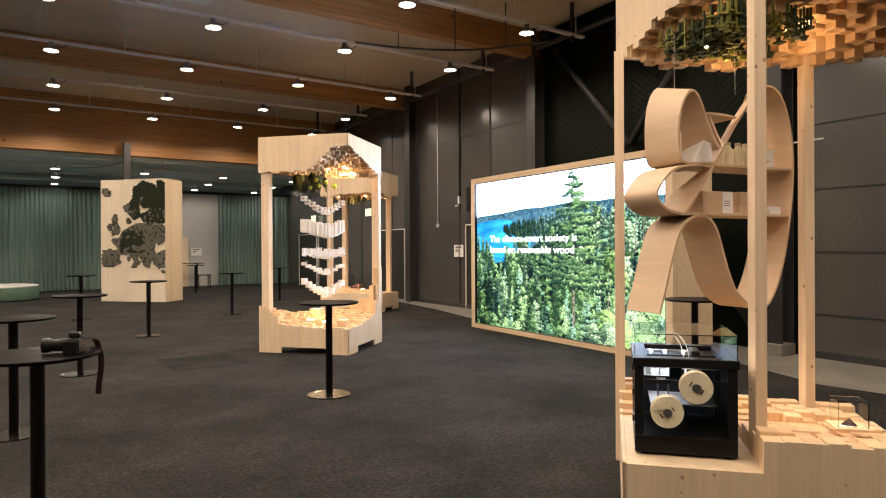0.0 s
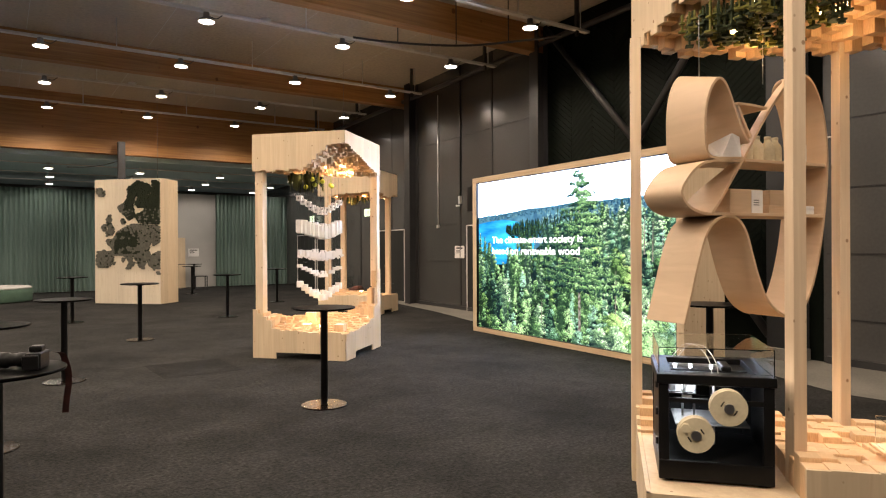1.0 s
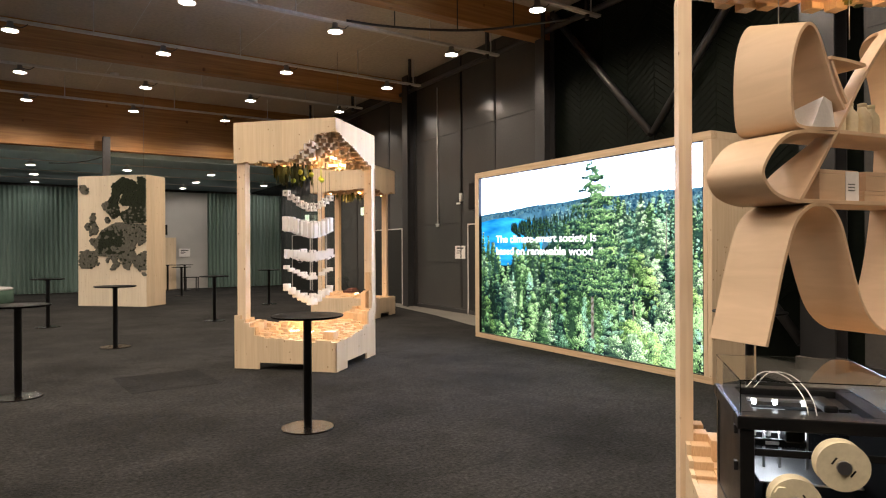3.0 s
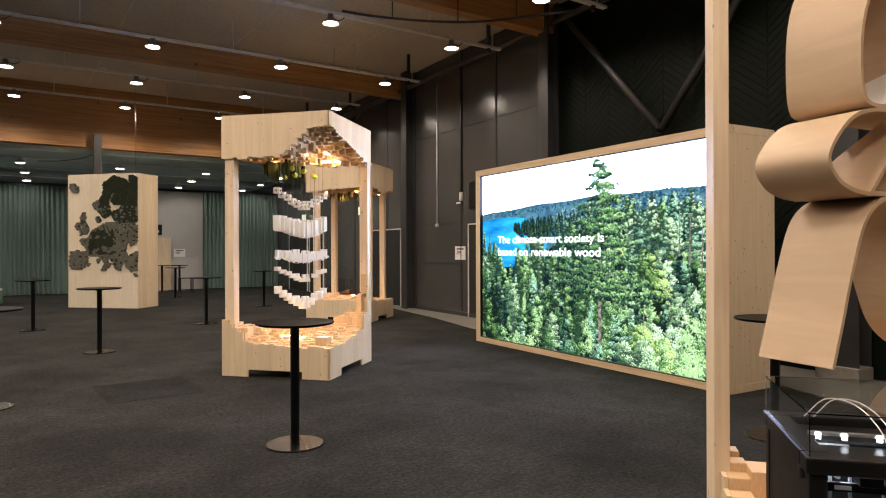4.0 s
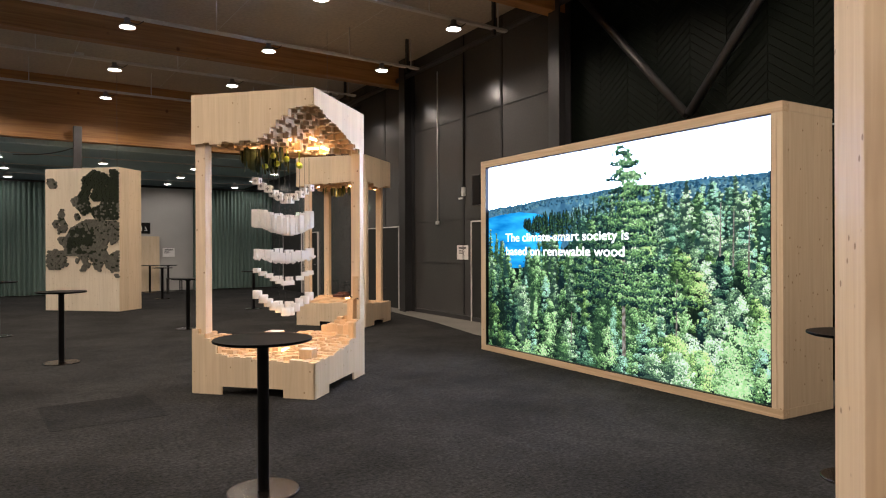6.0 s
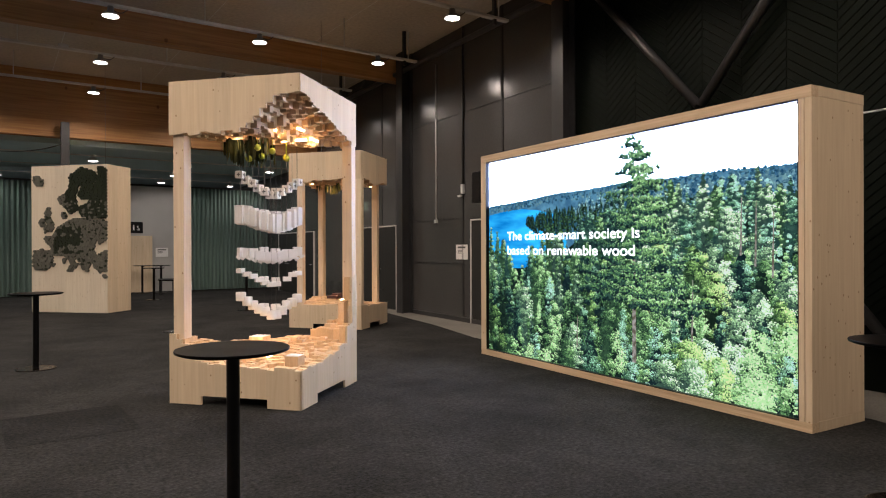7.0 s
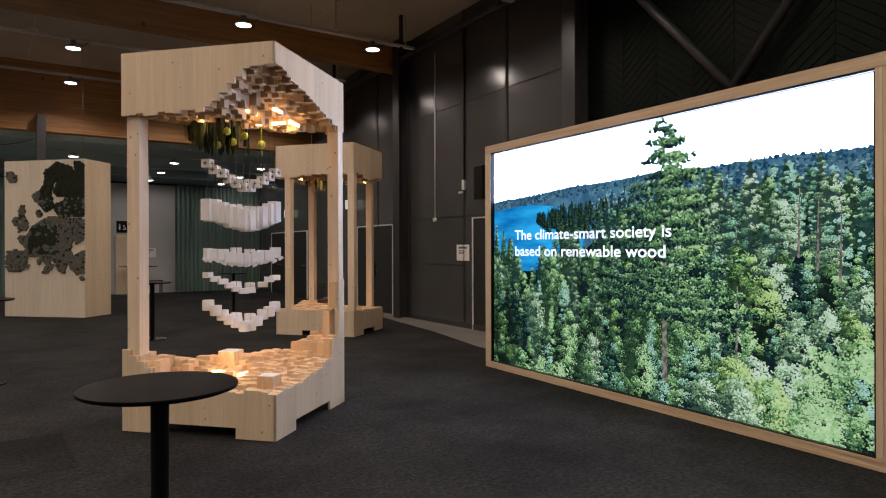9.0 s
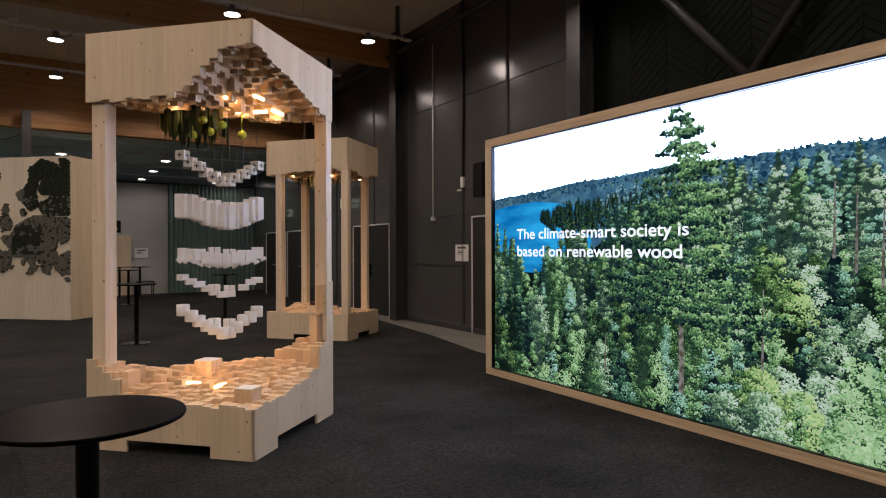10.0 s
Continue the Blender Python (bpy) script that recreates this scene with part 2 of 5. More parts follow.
BLACKPLASTIC = varied("black plastic", (0.007, 0.007, 0.0075), (0.012, 0.012, 0.0125), 6, rough=(0.25, 0.4), fine=200, bump=0.04)
BLACKPLASTIC.node_tree.nodes["Principled BSDF"].inputs["Specular IOR Level"].default_value = 0.14
PAPER = varied("white paper", (0.74, 0.72, 0.70), (0.84, 0.82, 0.80), 8, rough=(0.8, 0.9), fine=90, bump=0.05)
LABELINK = material("grey print", (0.12, 0.12, 0.12), 0.8)
CREAM = varied("cream plastic", (0.66, 0.58, 0.40), (0.78, 0.70, 0.50), 7, rough=(0.45, 0.6), fine=60, bump=0.04)
GLASS = glass("clear acrylic")
SILVER = material("aluminium", (0.6, 0.6, 0.62), 0.3, 1.0)
LEAFDARK = varied("dark green felt", (0.016, 0.026, 0.010), (0.045, 0.062, 0.018), 9, rough=(0.8, 0.95), fine=90, bump=0.3)
OLIVE = varied("olive green", (0.10, 0.10, 0.012), (0.22, 0.21, 0.03), 9, rough=(0.6, 0.8), fine=90, bump=0.2)
LIME = varied("lime green plastic", (0.42, 0.46, 0.03), (0.58, 0.62, 0.06), 9, rough=(0.4, 0.5), fine=60, bump=0.05)
MOSSGREY = varied("grey green moss", (0.075, 0.075, 0.058), (0.16, 0.152, 0.125), 14, rough=(0.9, 1.0), fine=120, bump=0.6)
MOSSDARK = varied("dark green moss", (0.006, 0.010, 0.004), (0.020, 0.027, 0.010), 14, rough=(0.9, 1.0), fine=120, bump=0.6)
GREENVELVET = varied("green upholstery", (0.05, 0.10, 0.07), (0.08, 0.14, 0.10), 5, rough=(0.8, 0.95), fine=90, bump=0.2)
LEATHER = varied("dark red brown leather", (0.028, 0.010, 0.009), (0.07, 0.022, 0.018), 20, rough=(0.5, 0.6), fine=200, bump=0.2)
LAMPGLOW = glow("lamp disc", (1.0, 0.90, 0.76), 14.0)
WARMGLOW = glow("warm light strip", (1.0, 0.62, 0.25), 14.0)
COOLGLOW = glow("cool light strip", (0.9, 0.95, 1.0), 9.0)

# ---- setting ----
WALL = Matrix(((0.0599, -0.9982, 0, 8.38), (0.9982, 0.0599, 0, 14.5), (0, 0, 1, 0), (0, 0, 0, 1)))


def setting(name, bm, mat, label, m=None):
    ob = part(name, bm, mat, None, label)
    if m is not None:
        ob.matrix_world = m
    return tagged(ob, kind="structure")


setting("floor", one(-14, 12, -9, 34, -0.2, 0), CARPET, "dark grey needle-felt carpet floor")
bm = bmesh.new()
strip = [(9.6, 34), (9.3, 25), (7.9, 16.0), (7.5, 13.6), (6.98, 11.5), (6.6, 5.0), (6.2, 4.0), (5.92, 3.3), (5.98, 2.65), (5.6, -2), (5.5, -9), (12, -9), (12, 34)]
top = [bm.verts.new((x, y, 0.004)) for x, y in strip]
bm.faces.new(top[::-1]).normal_flip()
setting("concrete_strip", bm, CONCRETE, "bare worn concrete strip along the wall")
bm = one(-0.5, 0.5, -0.55, 0.55, -0.003, 0.0015)
setting("floor_patch", bm, carpet("dark carpet patch", (0.009, 0.009, 0.0088), (0.027, 0.0266, 0.026)), "darker square carpet patch", pose(0.55, 9.1, 0, 0, 0, 2))
setting("ceiling", one(-14, 12, -9, 22.9, 6.35, 6.55), CEILING, "grey brown sprayed ceiling boards")
verts, faces = [], []
for k in range(10):
    x = -13.1 + 2.4 * k
    n = len(verts)
    verts += [(x, -8.9, 6.347), (x + 0.011, -8.9, 6.347), (x + 0.011, 22.5, 6.347), (x, 22.5, 6.347)]
    faces.append((n + 3, n + 2, n + 1, n))
me = bpy.data.meshes.new("ceiling_joints")
me.from_pydata(verts, [], faces)
me.materials.append(WHITEPAINT)
tagged(new("ceiling_joints", me), "thin pale filler lines between the ceiling boards", kind="structure")
setting("wall_rear_high", one(-14, 12, 33.5, 33.7, 0, 4.449), DARKWALL, "dark wall far behind the curtains")
setting("ceiling_low", one(-14, 12, 22.9, 34, 4.45, 4.65), LOWCEIL, "low dark teal ceiling over the rear")
setting("wall_west", one(-14.2, -14, -9, 34, 0, 6.5), DARKWALL, "dark painted side wall")
setting("wall_south", one(-14, 12, -9.2, -9, 0, 6.5), DARKWALL, "dark painted wall behind")
setting("wall_north", one(-14, 12, 28.9, 29.1, 0, 3.95), WALLGREY, "light grey plaster end wall")

# the panelled east wall
bm = bmesh.new()
box(bm, -4.2, 20, -0.25, 0, 0, 6.5)
setting("wall_east", bm, PANEL, "dark grey metal sandwich panel wall", WALL)
bm = bmesh.new()
box(bm, -26, -10.15, -0.25, 0, 0, 6.5)
setting("wall_east_near", bm, PANEL, "dark grey metal panel wall", WALL)
bm = bmesh.new()
box(bm, -10.15, -4.2, -0.30, -0.06, 0, 6.5)
dark_wall = setting("wall_east_dark", bm, GREENBOARD, "dark green board wall behind steel braces", WALL)


def lines():
    out = []
    for s in (-0.8, -2.24, 3.2, 5.6):
        out.append((s - 0.035, s + 0.035, 0.12, 6.45))
    for z in (1.25, 2.24, 4.5):
        out.append((-4.0, 1.42, z - 0.006, z + 0.006))
    for z in (0.62, 1.5, 2.39, 3.31, 4.3):
        out.append((-20, -10.2, z - 0.007, z + 0.007))
    return out


for s0, s1, z0, z1 in lines():
    setting("wall_seam", one(s0, s1, 0.0, 0.012, z0, z1), SEAM, "dark panel joint", WALL)
setting("baseboard", one(-4.0, 1.42, 0.003, 0.04, 0, 0.1), STEEL, "dark steel kick strip", WALL)
setting("baseboard_near", one(-20, -10.2, 0.003, 0.04, 0, 0.1), STEEL, "dark steel kick strip", WALL)

# chevron boards on the dark wall: those above the video wall one by one, the hidden rest joined
BOARD_W, BOARD_H, BOARD_RISE = 0.594, 0.112, 0.45


def chevron_board(bm, s, z, rise, thick=0.010):
    half = 0.004
    vs = [bm.verts.new(v) for v in ((s, 0, z), (s + BOARD_W, 0, z + rise), (s + BOARD_W, 0, z + rise + BOARD_H), (s, 0, z + BOARD_H),
                                    (s, thick, z + half), (s + BOARD_W, thick, z + rise + half), (s + BOARD_W, thick - 0.0015, z + rise + BOARD_H - half), (s, thick - 0.0015, z + BOARD_H - half))]
    for q in ((4, 5, 6, 7), (0, 4, 7, 3), (1, 2, 6, 5), (0, 1, 5, 4), (3, 7, 6, 2)):
        bm.faces.new([vs[k] for k in q])
    bmesh.ops.recalc_face_normals(bm, faces=bm.faces)


boards = []
for rise in (BOARD_RISE, -BOARD_RISE):
    bm = bmesh.new()
    chevron_board(bm, 0, 0, rise)
    me = bpy.data.meshes.new("board")
    bm.to_mesh(me)
    bm.free()
    me.materials.append(GREENBOARD)
    boards.append(me)
rest = []
for col in range(-5, 4):
    s = -6.8 + col * 0.6 + 0.003
    up = col % 2 != 0
    for k in range(49):
        z = 0.55 + k * 0.12 - (0.0 if up else -BOARD_RISE)
        if z > 5.85:
            continue
        if z > 2.7 and col > -5:
            ob = new("board", boards[0 if up else 1])
            ob.parent = dark_wall
            ob.matrix_basis = Matrix.Translation((s, -0.0595, z))
        else:
            rest.append((s, z, BOARD_RISE if up else -BOARD_RISE))
verts, faces = [], []
for s, z, rise in rest:
    n = len(verts)
    for y, g in ((-0.0595, 0.0), (-0.0435, 0.004)):
        verts += [(s, y, z + g), (s + BOARD_W, y, z + rise + g), (s + BOARD_W, y, z + rise + BOARD_H - g), (s, y, z + BOARD_H - g)]
    faces += [(n + 7, n + 6, n + 5, n + 4), (n, n + 4, n + 5, n + 1), (n + 1, n + 5, n + 6, n + 2), (n + 2, n + 6, n + 7, n + 3), (n + 3, n + 7, n + 4, n)]
me = bpy.data.meshes.new("chevron_boards")
me.from_pydata(verts, [], faces)
me.materials.append(GREENBOARD)
ob = new("chevron_boards", me)
ob.parent = dark_wall
tagged(ob, "dark green boards laid in a chevron pattern", kind="stuff")

# steel frame on the wall
for name, s0, s1, d1 in (("column_far", 1.46, 1.77, 0.3), ("column_mid", -4.33, -4.04, 0.28), ("column_near", -9.95, -9.5, 0.3)):
    bm = bmesh.new()
    box(bm, s0, s1, d1 - 0.03, d1, 0, 6.4, 0.004)
    box(bm, s0, s1, 0.003, 0.03, 0, 6.4, 0.004)
    box(bm, (s0 + s1) / 2 - 0.02, (s0 + s1) / 2 + 0.02, 0.031, d1 - 0.031, 0, 6.4)
    setting(name, bm, STEEL, "dark steel column against the wall", WALL)
    if name == "column_near":
        setting(name + "_foot", one(s0 - 0.03, s1 + 0.03, 0.3 - 0.28, 0.36, 0.0, 0.17, 0.01), CONCRETE, "concrete plinth under a steel column", WALL)
for a, b in (((-4.4, 6.2), (-6.84, 3.5)), ((-6.88, 3.5), (-9.2, 6.25)), ((-6.95, 3.3), (-9.4, 0.3)), ((-6.8, 3.3), (-4.4, 0.3))):
    bm = bmesh.new()
    tube(bm, [(a[0], 0.08, a[1]), (b[0], 0.08, b[1])], 0.065, 12)
    setting("steel_brace", bm, STEEL, "dark round steel wall brace", WALL)
setting("wall_pipe", tube(bmesh.new(), [(-24, 0.2, 5.92), (20, 0.2, 5.92)], 0.06, 10), STEEL, "dark horizontal pipe high on the wall", WALL)

# beams
for name, y0, y1, z0 in (("beam_1", 10.3, 10.6, 5.78), ("beam_2", 16.55, 16.85, 5.78), ("beam_0", 4.1, 4.4, 5.78), ("beam_3", 22.6, 22.9, 4.6)):
    setting(name, one(-14, 8.9, y0, y1, z0, 6.349, 0.008), GLULAM, "brown glued laminated timber beam")

# ---- ceiling lamps and rails ----
fix = root("ceiling_lamp", pose(-1.6, 2.3, LAMP_Z), "round white ceiling downlight, lit", "ceiling lamp", "ceiling lamps")
part("lamp_housing", lathe(bmesh.new(), [(0.136, 0.0), (0.134, 0.02), (0.10, 0.05), (0.055, 0.075), (0.05, 0.16)], 28), LAMPGREY, fix)
part("lamp_disc", lathe(bmesh.new(), [(0.02, -0.014), (0.07, -0.013), (0.115, -0.009), (0.132, -0.003)], 28), LAMPGLOW, fix, "bright warm white diffuser")
part("lamp_clip", one(-0.015, 0.015, -0.02, 0.02, 0.16, 0.2), BLACKMETAL, fix)
part("lamp_lead", tube(bmesh.new(), curve_points([(0.05, 0, 0.1), (0.16, 0.0, 0.08), (0.24, 0.0, 0.13), (0.3, 0.0, 0.2)], 4), 0.008, 6), BLACKMETAL, fix)
first = True
for y, x0 in ROWS:
    for k in range(-2, 4):
        x = x0 + 2.575 * k
        if x > 8.0 or x < -7.5:
            continue
        m = pose(x, y, LAMP_Z)
        if first:
            fix.matrix_world = m
            first = False
        else:
            copy_thing(fix, m)
        lamp("downlight", "SPOT", pose(x, y, LAMP_Z - 0.06), LAMP_W, (1.0, 0.82, 0.63), 0.12, 161)
for y, x0 in ROWS:
    rail = root("cable_rail", pose(0, y, 0), "long galvanised cable rail under the ceiling", "cable rail", "ceiling rails")
    bm = bmesh.new()
    box(bm, -14, 7.75, -0.05, 0.05, 5.70, 5.708)
    box(bm, -14, 7.75, -0.05, -0.042, 5.7081, 5.745)
    box(bm, -14, 7.75, 0.042, 0.05, 5.7081, 5.745)
    part("tray", bm, RAILGREY, rail)
    for x in (-5.2, -2.4, 0.4, 3.2, 6.0, 7.55):
        part("hanger", tube(bmesh.new(), [(x, 0, 5.709), (x, 0, 6.348)], 0.012, 6), RAILGREY, rail)
    part("end_post", one(7.42, 7.48, -0.03, 0.03, 5.6, 6.348), STEEL, rail, "dark steel end post")
low = root("ceiling_lamp", pose(-0.1, 24.5, 4.24), "small round downlight under the low ceiling, lit", "ceiling lamp", "low ceiling lamps")
part("lamp_housing", lathe(bmesh.new(), [(0.15, 0.0), (0.14, 0.06), (0.05, 0.11), (0.03, 0.209)], 24), WHITEPAINT, low)
part("lamp_disc", lathe(bmesh.new(), [(0.05, -0.02), (0.13, -0.003)], 24), LAMPGLOW, low, "bright warm white diffuser")
first = True
for y, x0 in ((24.5, -0.25), (27.4, -0.05), (30.3, 0.1)):
    for k in range(-3, 4):
        m = pose(x0 + 2.72 * k, y, 4.24)
        if first:
            low.matrix_world, first = m, False
        else:
            copy_thing(low, m)
        lamp("downlight", "SPOT", pose(x0 + 2.72 * k, y, 4.18), 95, (1.0, 0.88, 0.74), 0.12, 165)
for y in (24.5, 27.4, 30.3):
    rail = root("cable_rail", pose(0, y - 0.2, 0), "thin pale rail under the low ceiling", "cable rail", "low ceiling rails")
    part("tray", one(-14, 9, -0.03, 0.03, 4.36, 4.39), RAILGREY, rail)

# ---- rear of the hall ----
def curtain(name, x0, x1, y):
    bm = bmesh.new()
    n = int((x1 - x0) / 0.018)
    rows = []
    for z in (0.03, 1.0, 2.2, 3.4, 3.92):
        row = []
        for k in range(n + 1):
            x = x0 + (x1 - x0) * k / n
            w = 2 * math.pi * (x + 0.05 * math.sin(1.7 * x)) / 0.155
            a = 0.055 + 0.025 * math.sin(2.3 * x + 1)
            row.append(bm.verts.new((x, y + a * math.sin(w + 0.25 * math.sin(z * 0.9 + 3 * x)), z)))
        rows.append(row)
    for a, b in zip(rows, rows[1:]):
        for k in range(n):
            bm.faces.new((a[k], a[k + 1], b[k + 1], b[k])).smooth = True
    c = root(name, pose(0, 0, 0), "green pleated floor-length curtain", "curtain", "curtains")
    part("cloth", bm, CURTAIN, c)
    part("curtain_track", one(x0, x1, y - 0.03, y + 0.03, 3.93, 3.97), BLACKMETAL, c)


curtain("curtain", -13.5, 2.6, 28.5)
curtain("curtain", 6.05, 9.35, 28.4)

# ---- video wall ----
def screen_wall():
    m = Matrix(((-0.068, 0.9977, 0, 6.024), (-0.9977, -0.068, 0, 10.09), (0, 0, 1, 0), (0, 0, 0, 1)))
    s = root("video_wall", m, "large lit video wall showing a forest lake, framed in light spruce boards", "video screen")
    W, H, D = 5.0, 2.95, 0.82
    x0, x1, z0, z1 = 0.125, 4.885, 0.085, 2.85
    part("frame_bottom", box(box(one(0, W, 0, 0.1, 0.0, 0.028, 0.002), 0, W, 0.004, 0.1, 0.0285, 0.056), 0, W, 0, 0.1, 0.0565, z0, 0.002), FRAMEWOOD, s, "layered plywood bottom rail")
    part("frame_top", one(0, W, 0, 0.1, z1, H, 0.003), FRAMEWOOD, s)
    part("frame_side", one(0, x0, 0, 0.1, z0 + 0.0005, z1 - 0.0005, 0.003), PLY, s)
    part("frame_side", box(one(x1, x1 + 0.05, 0, 0.1, z0 + 0.0005, z1 - 0.0005, 0.003), x1 + 0.052, W, 0.004, 0.1, z0 + 0.0005, z1 - 0.0005, 0.002), PLY, s)
    part("side_panel", one(W - 0.03, W - 0.0, 0.1005, D, 0.09, H - 0.09, 0.002), PLY, s)
    part("side_panel", one(0, 0.03, 0.1005, D, 0.09, H - 0.09, 0.002), PLY, s)
    part("side_rail", one(W - 0.03, W + 0.003, 0.1005, D, 0.0, 0.089, 0.002), PLY, s)
    part("side_rail", one(W - 0.03, W + 0.003, 0.1005, D, H - 0.089, H, 0.002), PLY, s)
    part("top_panel", one(0.03, W - 0.031, 0.1005, D, H - 0.03, H - 0.001), PLY, s)
    part("back_panel", one(0.031, W - 0.031, D - 0.02, D, 0.01, H - 0.032), BLACKPLASTIC, s)
    part("inner_rim", box(box(box(one(x0, x1, 0.006, 0.06, z1 - 0.016, z1), x0, x1, 0.006, 0.06, z0, z0 + 0.008), x0, x0 + 0.012, 0.006, 0.06, z0 + 0.0085, z1 - 0.0205), x1 - 0.012, x1, 0.006, 0.06, z0 + 0.0085, z1 - 0.0205), BLACKPLASTIC, s, "black screen rim")

    def lit(name, rows, strength=1.0, scale=3.0, stretch=(1, 1, 1), island=False):
        """A picture tone: a colour ramp driven by noise on the screen, given off as light."""
        mt = bpy.data.materials.new(name)
        mt.use_nodes = True
        nt = mt.node_tree
        nt.nodes.remove(nt.nodes["Principled BSDF"])
        em, ramp = nt.nodes.new("ShaderNodeEmission"), nt.nodes.new("ShaderNodeValToRGB")
        tc, mp, nz = nt.nodes.new("ShaderNodeTexCoord"), nt.nodes.new("ShaderNodeMapping"), nt.nodes.new("ShaderNodeTexNoise")
        mp.inputs["Scale"].default_value, nz.inputs["Scale"].default_value, nz.inputs["Detail"].default_value = stretch, scale, 5
        nt.links.new(tc.outputs["Object"], mp.inputs[0]), nt.links.new(mp.outputs[0], nz.inputs[0])
        value = nz.outputs[0]
        if island:
            ge, ad = nt.nodes.new("ShaderNodeNewGeometry"), nt.nodes.new("ShaderNodeMath")
            ad.operation = "MULTIPLY_ADD"
            ad.inputs[1].default_value = 0.35
            sb = nt.nodes.new("ShaderNodeMath")
            sb.operation = "SUBTRACT"
            sb.inputs[1].default_value = 0.175
            nt.links.new(ge.outputs["Random Per Island"], ad.inputs[0]), nt.links.new(value, ad.inputs[2]), nt.links.new(ad.outputs[0], sb.inputs[0])
            value = sb.outputs[0]
        nt.links.new(value, ramp.inputs[0])
        while len(ramp.color_ramp.elements) < len(rows):
            ramp.color_ramp.elements.new(0.5)
        for e, (p, c) in zip(ramp.color_ramp.elements, rows):
            e.position, e.color = p, (*c, 1)
        nt.links.new(ramp.outputs[0], em.inputs[0])
        em.inputs[1].default_value = strength
        nt.links.new(em.outputs[0], nt.nodes["Material Output"].inputs[0])
        return mt

    SKY = lit("screen sky", [(0.3, (0.50, 0.64, 1.0)), (0.65, (0.60, 0.72, 1.0))], 27.0, 0.5)
    LAKE = lit("screen lake", [(0.35, (0.005, 0.13, 0.36)), (0.65, (0.03, 0.36, 0.66))], 2.5, 1.4, (1, 1, 5))
    HILL = lit("screen far hill", [(0.35, (0.03, 0.09, 0.15)), (0.65, (0.07, 0.18, 0.25))], 2.4, 9.0)
    TRUNK = lit("screen trunk", [(0.4, (0.16, 0.13, 0.09)), (0.6, (0.45, 0.42, 0.36))], 1.2, 20.0)
    WORDS = lit("screen words", [(0, (1, 1, 1)), (1, (1, 1, 1))], 2.8)
    STEPS = (((0.004, 0.010, 0.007), (0.012, 0.024, 0.014)), ((0.012, 0.032, 0.016), (0.035, 0.075, 0.032)), ((0.035, 0.085, 0.030), (0.085, 0.18, 0.060)),
             ((0.08, 0.18, 0.05), (0.17, 0.32, 0.10)), ((0.16, 0.30, 0.09), (0.32, 0.52, 0.19)), ((0.30, 0.47, 0.17), (0.60, 0.80, 0.38)))

    def leaf_tones(tint):
        """Six tones from shade to sunlit leaf, shifted to one kind of tree."""
        return [lit("screen leaf tone", [(0.3, [c * t for c, t in zip(lo, tint)]), (0.72, [c * t for c, t in zip(hi, tint)])], 1.92, 22.0, island=True) for lo, hi in STEPS]

    tones = leaf_tones((0.95, 1.0, 1.12))
    cool = []
    for k in range(4):
        f = k / 3
        cool.append(lit("screen blue tone", [(0.35, (0.006 + 0.05 * f, 0.03 + 0.10 * f, 0.06 + 0.12 * f)), (0.7, (0.02 + 0.2 * f, 0.06 + 0.32 * f, 0.08 + 0.27 * f))], 2.9, 12.0, island=True))
    MATS = tones + cool + [SKY, LAKE, HILL, TRUNK] + leaf_tones((1.10, 1.05, 0.95)) + leaf_tones((0.80, 0.93, 1.60)) + leaf_tones((1.28, 1.15, 1.80))
    GREEN, YELLOW, BLUISH, PALE = 0, 14, 20, 26
    verts, faces, mats = [], [], []
    rng = random.Random(7)

    def poly(pts, y, mi):
        base = len(verts)
        for px, pz in pts:
            verts.append((min(max(px, x0 + 0.012), x1 - 0.012), y, min(max(pz, z0 + 0.009), z1 - 0.021)))
        faces.append(tuple(range(base, base + len(pts))))
        mats.append(mi)

    def clump(x, z, r, y, mi):
        if x < x0 - r or x > x1 + r or z < z0 - r or z > z1 + r:
            return
        n = rng.choice((5, 6, 7))
        a0 = rng.random() * 6.28
        poly([(x + r * rng.uniform(0.45, 1.25) * math.cos(a0 + 6.283 * k / n), z + r * rng.uniform(0.4, 1.0) * math.sin(a0 + 6.283 * k / n)) for k in range(n)], y, mi)

    poly([(x0, z0), (x1, z0), (x1, z1), (x0, z1)], 0.058, 10)
    # far shore, lake and the point of land
    def crest(x):
        return 2.17 + 0.14 * math.sin(math.pi * min(x, 3.4) / 6.8) + 0.008 * math.sin(5 * x)

    x, step = x0, 0.03
    while x < x1:
        poly([(x, 1.35), (x + step, 1.35), (x + step, crest(x + step)), (x + step * 0.5, crest(x) + rng.uniform(0.0, 0.018)), (x, crest(x))], 0.0575, 12)
        x += step
    poly([(x0, z0), (x1, z0), (x1, 2.06), (2.6, 1.98), (1.75, 1.5), (0.6, 1.5), (x0, 1.66)], 0.0573, 0)
    for k in range(330):
        x = rng.uniform(2.0, 4.9)
        f = k / 329
        zt, hh = crest(x) - 0.02 - 0.26 * f - 0.12 * max(0.0, 2.9 - x) * (1 - f) + rng.uniform(-0.02, 0.02), rng.uniform(0.09, 0.17)
        for j in range(9):
            t = j / 8
            half = 0.007 + 0.045 * t * rng.uniform(0.5, 1.2)
            v = rng.choice((6, 6, 7, 7, 8, 8, 9)) if f < 0.7 else rng.choice((0, 1, 1, 6, 7, 8, 2))
            clump(x + rng.uniform(-0.5, 0.5) * half, zt - hh * t, half, 0.0569 - 0.0004 * f - 0.00002 * j / 9, v)
